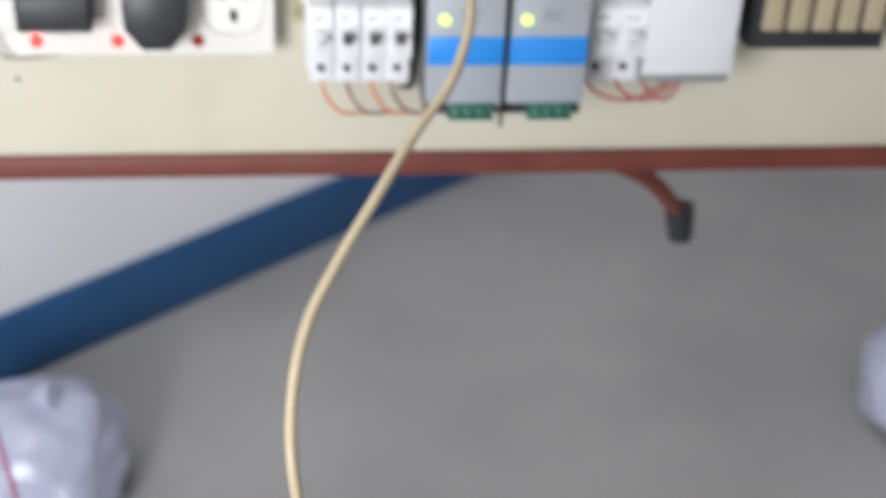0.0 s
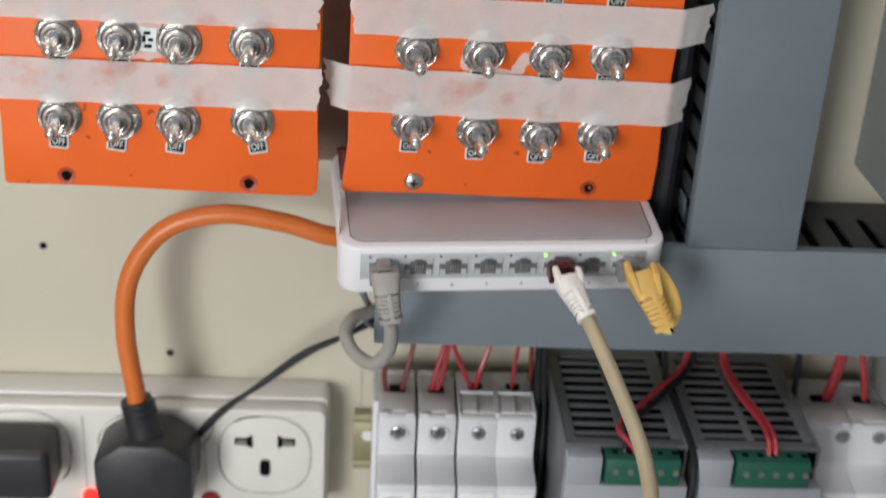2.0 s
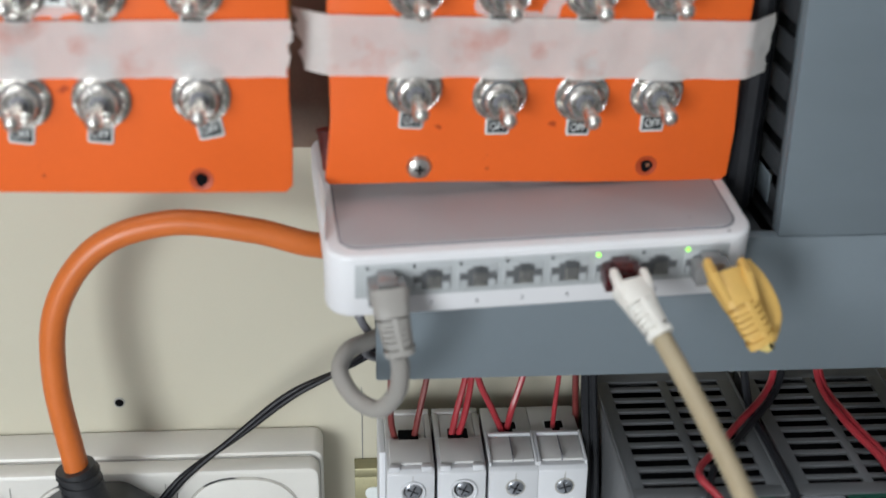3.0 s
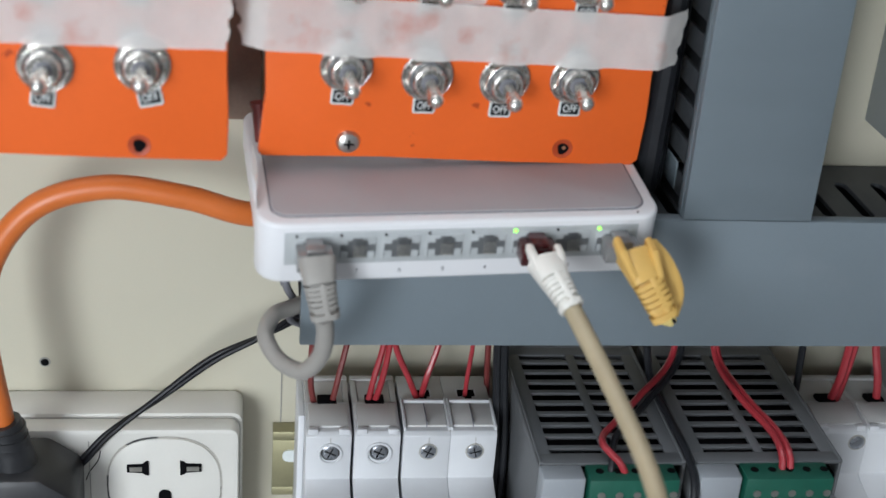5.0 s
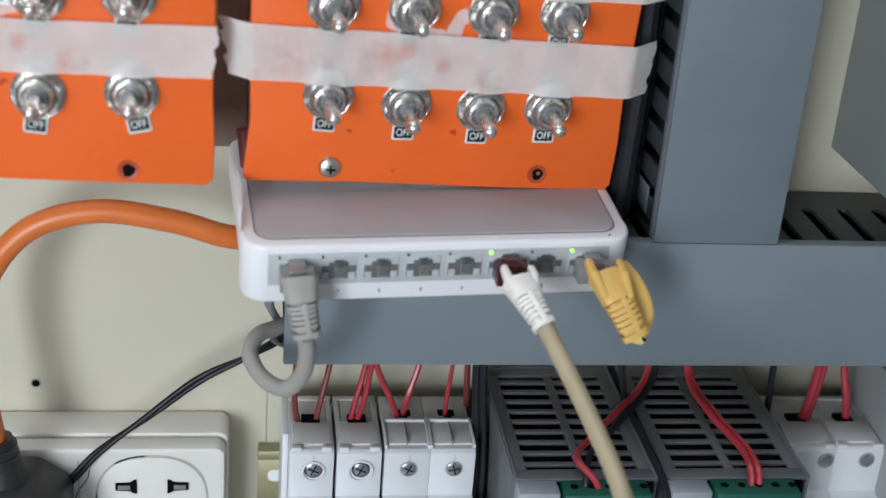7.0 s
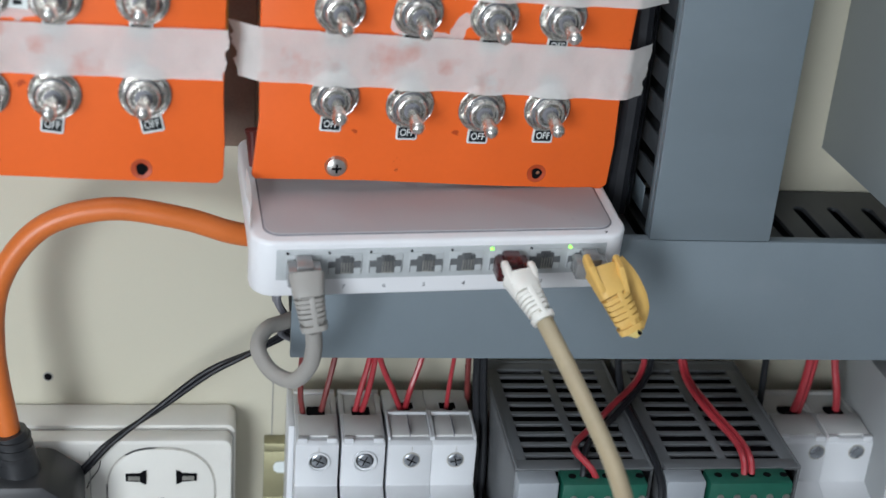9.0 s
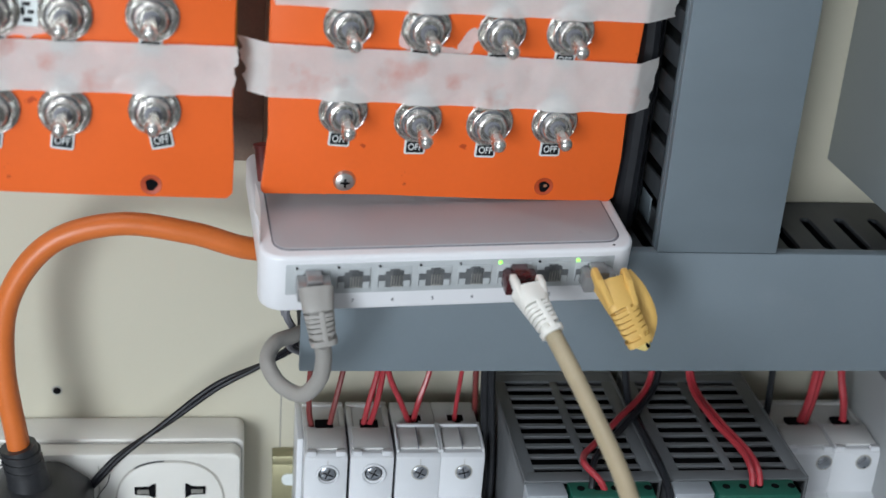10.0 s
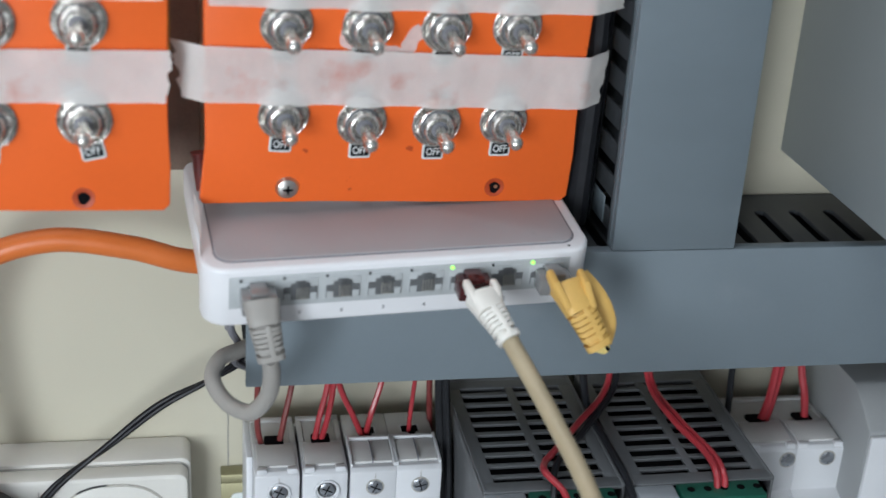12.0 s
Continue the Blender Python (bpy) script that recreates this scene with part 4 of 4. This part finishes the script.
wire(((0.0072, -0.0335, -0.0410), (0.0058, -0.033, -0.0330), (0.0060, -0.030, -0.0170), (0.009, -0.03, 0.010)), "maroon", "brown-red wire into the white breaker")
wire(((0.0140, -0.0335, -0.0410), (0.0160, -0.033, -0.0300), (0.0192, -0.030, -0.0150), (0.022, -0.03, 0.010)), "maroon", "brown-red wire into the white breaker")
wire(((0.0275, -0.0335, -0.0410), (0.0295, -0.033, -0.0300), (0.0330, -0.030, -0.0150), (0.034, -0.03, 0.010)), "red", "red wire into the grey breaker", 0.0012)
wire(((0.0300, -0.0335, -0.0410), (0.0325, -0.034, -0.0300), (0.0350, -0.031, -0.0150), (0.036, -0.03, 0.010)), "red", "red wire into the grey breaker", 0.0012)
wire(((0.0466, -0.0310, -0.0410), (0.0425, -0.034, -0.0300), (0.0365, -0.032, -0.0150), (0.034, -0.03, 0.010)), "red", "red wire into the two-pole breaker")
wire(((0.0482, -0.0300, -0.0410), (0.0495, -0.033, -0.0300), (0.0540, -0.030, -0.0150), (0.057, -0.03, 0.010)), "red", "red wire into the two-pole breaker", 0.0012)
wire(((0.0652, -0.0300, -0.0410), (0.0650, -0.033, -0.0300), (0.0668, -0.030, -0.0150), (0.068, -0.03, 0.010)), "red", "red wire into the two-pole breaker", 0.0009)
for i, x in enumerate((0.0762, 0.0790)):
    wire(((x + 0.001, -0.022, 0.010), (x, -0.030, -0.0200), (x + 0.0002, -0.046, -0.0600), (x - 0.001, -0.048, -0.1100), (x, -0.035, -0.140), (x - 0.006, -0.02, -0.15)), "black", "black wire between the breaker and the power supply", 0.0016)
wire(((0.0748, -0.018, 0.010), (0.0742, -0.022, -0.025), (0.0768, -0.020, -0.06)), "maroon", "brown-red wire beside the breaker")
wire(((0.1460, -0.0240, 0.0020), (0.1440, -0.0330, -0.0210), (0.1255, -0.0560, -0.0245), (0.1130, -0.0720, -0.0250), (0.1068, -0.0800, -0.0250), (0.1050, -0.0880, -0.0240), (0.1098, -0.0935, -0.0275), (0.1128, -0.0950, -0.0330)), "red", "red wire curling into the green terminal", 0.0013)
wire(((0.1490, -0.0240, 0.0020), (0.1468, -0.0335, -0.0215), (0.1285, -0.0565, -0.0265), (0.1160, -0.0730, -0.0262), (0.1100, -0.0830, -0.0262), (0.1075, -0.0920, -0.0280), (0.1068, -0.0942, -0.0330)), "black", "dark wire into the green terminal", 0.0013)
for d in (0.0, 0.0023):
    wire(((0.1605 + d * 0.4, -0.0240, 0.0020), (0.1612 + d * 0.5, -0.0330, -0.0200), (0.1640 + d, -0.0560, -0.0240), (0.1690 + d, -0.0780, -0.0250), (0.1690 + d * 1.2, -0.0905, -0.0262), (0.1690 + d * 1.3, -0.0942, -0.0330)), "red", "red wire over the slotted power supply", 0.0013)
wire(((0.1330, -0.0240, 0.0020), (0.1340, -0.0400, -0.0250), (0.1355, -0.0650, -0.0280), (0.1362, -0.0880, -0.0295), (0.1362, -0.1010, -0.0400), (0.1358, -0.1015, -0.0900), (0.136, -0.095, -0.145)), "black", "black wire between the two power supplies", 0.0015)
wire(((0.2140, -0.0335, -0.0410), (0.2160, -0.033, -0.0300), (0.2190, -0.030, -0.0150), (0.220, -0.03, 0.010)), "red", "red wire into the breaker", 0.0017)
wire(((0.2120, -0.0335, -0.0410), (0.2140, -0.034, -0.0300), (0.2165, -0.031, -0.0150), (0.2175, -0.03, 0.010)), "red", "red wire into the breaker", 0.0017)
wire(((0.2315, -0.0335, -0.0410), (0.2300, -0.033, -0.0300), (0.2275, -0.030, -0.0150), (0.227, -0.03, 0.010)), "red", "red wire into the breaker", 0.0016)
wire(((0.1990, -0.0280, -0.0600), (0.1985, -0.030, -0.0380), (0.1985, -0.028, -0.0150), (0.199, -0.03, 0.010)), "black", "black wire behind the breaker", 0.0014)
for i, (x, y) in enumerate(((0.012, -0.03), (0.030, -0.035), (0.048, -0.03), (0.062, -0.035))):
    wire(((x, -0.034, -0.1290), (x + 0.003, -0.040, -0.145), (x + 0.015, -0.036, -0.162), (x + 0.035, -0.024, -0.168)), "maroon" if i % 2 else "orangecable", "thin wire looping below the breakers", 0.0011)
for i in range(3):
    wire(((0.205 + 0.02 * i, -0.034, -0.1290), (0.215 + 0.02 * i, -0.046, -0.143), (0.245 + 0.012 * i, -0.046, -0.148), (0.285, -0.034, -0.1285)), "red", "red wire looping below the breakers", 0.0013)

# ---- socket strip ----
ST, SB, SF = -0.0560, -0.1215, -0.0260
strip2 = thing("socket_strip", "ivory-white universal extension socket strip screwed to the panel", "socket strip")
part("housing", prism(rounded(-0.4200, -0.0195, SB, ST, 0.0040), -0.0172, -0.0002, 0.0009), M["socket"], strip2)
part("cover", prism(rounded(-0.4184, -0.0207, SB + 0.0013, ST - 0.0018, 0.0042), SF, -0.0168, 0.0016), M["socket"], strip2)
part("cover_gap", prism(rounded(-0.4188, -0.0203, SB + 0.0009, ST - 0.0014, 0.0044), -0.0176, -0.0170), M["softline"], strip2)
for k in range(7):
    cx = -0.0492 - 0.0565 * k
    face = part("socket_face", prism([(cx + 0.0215 * math.copysign(abs(math.cos(t)) ** 0.8, math.cos(t)), -0.0830 + 0.0215 * math.copysign(abs(math.sin(t)) ** 0.8, math.sin(t))) for t in [math.tau * i / 40 for i in range(40)]], SF - 0.0008, SF + 0.001, 0.0004), M["socket"], strip2, "raised round socket face")
    part("rim_line", prism([(cx + 0.0222 * math.copysign(abs(math.cos(t)) ** 0.8, math.cos(t)), -0.0830 + 0.0222 * math.copysign(abs(math.sin(t)) ** 0.8, math.sin(t))) for t in [math.tau * i / 40 for i in range(40)]], SF - 0.0002, SF + 0.001), M["rimdirt"], strip2)
    for s in (-1, 1):
        part("socket_slot", prism([(cx + s * 0.0060, -0.0778), (cx + s * 0.0060, -0.0714), (cx + s * 0.0074, -0.0718), (cx + s * 0.0084, -0.0728), (cx + s * 0.0142, -0.0730), (cx + s * 0.0142, -0.0762), (cx + s * 0.0084, -0.0766), (cx + s * 0.0074, -0.0774)][::s], SF - 0.0016, SF - 0.0005), M["hole"], face)
        part("slot_contact", box(*sorted((cx + s * 0.0085, cx + s * 0.0132)), SF - 0.0018, SF - 0.0006, -0.0758, -0.0738), M["contact"], face)
    part("earth_slot", prism(rounded(cx - 0.0024, cx + 0.0024, -0.0940, -0.0850, 0.0022), SF - 0.0016, SF - 0.0005), M["hole"], face)
    nx = cx + 0.0305 if k else None
    if nx is not None:
        on = k >= 2
        part("neon_lamp", cyl(0.0050, 0.0040, (nx - 0.0, SF + 0.001, -0.1090), (nx, SF - 0.0026, -0.1090), 18), M["neon"] if on else M["neonoff"], strip2, "lit red neon lamp" if on else "unlit red neon lamp")
    part("neon_line", box(cx - 0.0285, cx - 0.0281, SF - 0.0003, SF + 0.0005, SB + 0.004, ST - 0.007), M["softline"], strip2)

for k, pts in enumerate((((-0.0732, -0.0672), (-0.0742, -0.0715), (-0.0775, -0.0765), (-0.0790, -0.0805)), ((-0.0815, -0.0725), (-0.0800, -0.0760), (-0.0800, -0.0800)))):
    part("crack", tube([(x, SF - 0.0001, z) for x, z in pts], 0.00022, 5, 4), M["hole"], strip2)
plug = thing("mains_plug", "black moulded mains plug with a thick orange cable", "plug")
PXX, PY = -0.1015, SF - 0.0008
pb = prism([(PXX - 0.0225, -0.068), (PXX - 0.010, -0.0590), (PXX + 0.010, -0.0590), (PXX + 0.0225, -0.068), (PXX + 0.0220, -0.089), (PXX + 0.010, -0.1045), (PXX - 0.010, -0.1045), (PXX - 0.0220, -0.089)], PY - 0.030, PY, 0.003)
part("body", pb, M["blackplastic"], plug)
part("neck", tube(((PXX, PY - 0.017, -0.062), (PXX - 0.0015, PY - 0.017, -0.052), (PXX - 0.0035, PY - 0.017, -0.042)), 0.0085, 14, 4, 0.0068), M["blackplastic"], plug)
for k in range(4):
    part("neck_ring", cyl(0.0078, 0.0078, (PXX - 0.0012 - 0.0006 * k, PY - 0.017, -0.056 + 0.0035 * k), (PXX - 0.0012 - 0.0006 * k, PY - 0.017, -0.0542 + 0.0035 * k), 16), M["blackplastic"], plug)
part("cable", tube(((PXX - 0.0033, PY - 0.017, -0.043), (-0.1086, -0.0430, -0.0070), (-0.1050, -0.0425, 0.0208), (-0.0898, -0.0420, 0.0420), (-0.0660, -0.0415, 0.0499), (-0.0395, -0.0410, 0.0465), (-0.0175, -0.0390, 0.0396), (0.010, -0.030, 0.036), (0.05, -0.028, 0.034)), 0.0043, 16), M["orangecable"], plug, "thick orange cable")

adapter = thing("power_adapter", "black block power adapter in the socket strip", "power adapter")
part("body", box(-0.1960, -0.1440, SF - 0.028, SF - 0.0008, -0.0925, -0.0655, 0.004, 3), M["blackplastic"], adapter)
part("cable_relief", tube(((-0.1940, SF - 0.020, -0.066), (-0.2050, SF - 0.020, -0.064), (-0.2130, SF - 0.018, -0.069)), 0.0028, 10, 4, 0.0018), M["blackplastic"], adapter)
part("cable", tube(((-0.2130, SF - 0.018, -0.069), (-0.2200, SF - 0.012, -0.082), (-0.2100, SF - 0.008, -0.117), (-0.170, -0.012, -0.124), (-0.14, -0.010, -0.120), (-0.12, -0.015, -0.113)), 0.0013, 8, 8), M["bootgrey"], adapter)
lead = thing("power_lead", "thin black twin lead running to the network switch", "cable")
way = spline(((-0.118, -0.0290, -0.1010), (-0.0850, -0.0300, -0.0745), (-0.0692, -0.0295, -0.0570), (-0.0496, -0.0290, -0.0407), (-0.0303, -0.0290, -0.0245), (-0.0117, -0.0290, -0.0142), (0.0030, -0.0250, -0.0060), (0.02, -0.02, 0.010)), 8)
for turn in (0.0, math.pi):
    part("core", tube([q + 0.0008 * Vector((-0.6 * math.sin(0.17 * i + turn), -math.cos(0.17 * i + turn), 0.8 * math.sin(0.17 * i + turn))) for i, q in enumerate(way)], 0.0011, 10, 3), M["blacklead"], lead)
tie = thing("cable_clip", "dark twisted cable ends at the trunking's open end", "cable end")
for k, (a, b, c) in enumerate((((-0.0015, -0.050, 0.028), (-0.0050, -0.052, 0.020), (-0.0020, -0.050, 0.012)), ((0.001, -0.045, 0.032), (-0.0060, -0.050, 0.026), (-0.0055, -0.050, 0.018)), ((0.0, -0.050, 0.010), (-0.0035, -0.052, 0.006), (0.001, -0.048, 0.001)))):
    part("strand", tube((a, b, c), 0.0014, 8, 5), M["seam"], tie)

# ---- open side box with push-buttons ----
box_ = thing("control_box", "pale grey enamelled control box side with push-buttons", "control box")
part("side_sheet", box(0.2168, 0.2188, -0.360, -0.0005, 0.0660, 0.45, 0.0006), M["door"], box_)
part("bottom_flange", box(0.2188, 0.2440, -0.360, -0.0005, 0.0660, 0.0678, 0.0004), M["door"], box_)
for y, z, c, lab in ((-0.192, 0.137, "butgreen", "green push-button"), (-0.246, 0.141, "butred", "red push-button")):
    bt = part("button", cyl(0.0130, 0.0120, (0.2168, y, z), (0.2088, y, z), 24), M[c], box_, lab)
    part("button_ring", cyl(0.0150, 0.0150, (0.2170, y, z), (0.2143, y, z), 24), M["steel"], bt)

# ---- other gear on the plate ----
coil = thing("contactor", "dark brown wound contactor on the panel", "contactor")
part("base", box(-0.2900, -0.2320, -0.0200, -0.0005, -0.0420, 0.1350, 0.003), M["blackplastic"], coil)
part("winding", cyl(0.0200, 0.0200, (-0.262, -0.030, 0.020), (-0.262, -0.030, 0.070), 24), M["copper"], coil)
part("cap", box(-0.2840, -0.2380, -0.050, -0.0200, 0.074, 0.110, 0.003), M["blackplastic"], coil)
part("lower_block", box(-0.2820, -0.2400, -0.048, -0.0200, -0.036, 0.012, 0.003), M["seam"], coil)
term = thing("terminal_row", "black terminal row with beige tops on the panel", "terminal block")
part("body", box(0.3260, 0.4300, -0.0400, -0.0005, -0.1120, -0.0500, 0.002), M["blackplastic"], term)
for k in range(5):
    part("terminal", box(0.3340 + 0.019 * k, 0.3490 + 0.019 * k, -0.0440, -0.0395, -0.0960, -0.0640, 0.0012), M["beige"], term)

# ---- on the floor ----
sack = thing("plastic_bag", "pale lilac crumpled plastic bag on the floor", "plastic bag", Matrix.Translation((-0.335, 0.40, -0.9)), "plastic bags on the floor")
bm = bmesh.new()
bmesh.ops.create_icosphere(bm, subdivisions=5, radius=0.12)
for v in bm.verts:
    n3 = noise.noise(v.co * 14) * 0.018 + noise.noise(v.co * 30) * 0.006
    v.co += v.co.normalized() * n3
    v.co.z = max(v.co.z * 0.75, -0.06) + 0.06
part("body", bm, M["bag"], sack)
part("knot", tube(((0.01, 0.0, 0.13), (0.02, 0.004, 0.148), (0.035, 0.0, 0.155)), 0.012, 10, 4, 0.02), M["bag"], sack)
copy_thing(sack, Matrix.Translation((0.885, 0.50, -0.9)) @ Matrix.Rotation(2.1, 4, "Z"))
solid("hanging_cord", tube(((-0.330, 0.10, -0.215), (-0.3100, 0.060, -0.275), (-0.2925, 0.024, -0.331), (-0.2539, -0.050, -0.446), (-0.200, -0.150, -0.62), (-0.150, -0.24, -0.80), (-0.12, -0.25, -0.897), (-0.02, -0.20, -0.897)), 0.0024, 8, 6), M["cord"], "thin purple-red cord hanging behind the panel to the floor", "cord")
solid("scribe_line", box(-0.0044, -0.0041, -0.0003, -0.0001, -0.0784, -0.0392), M["seam"], "thin dark line scribed on the cream plate", "marking")
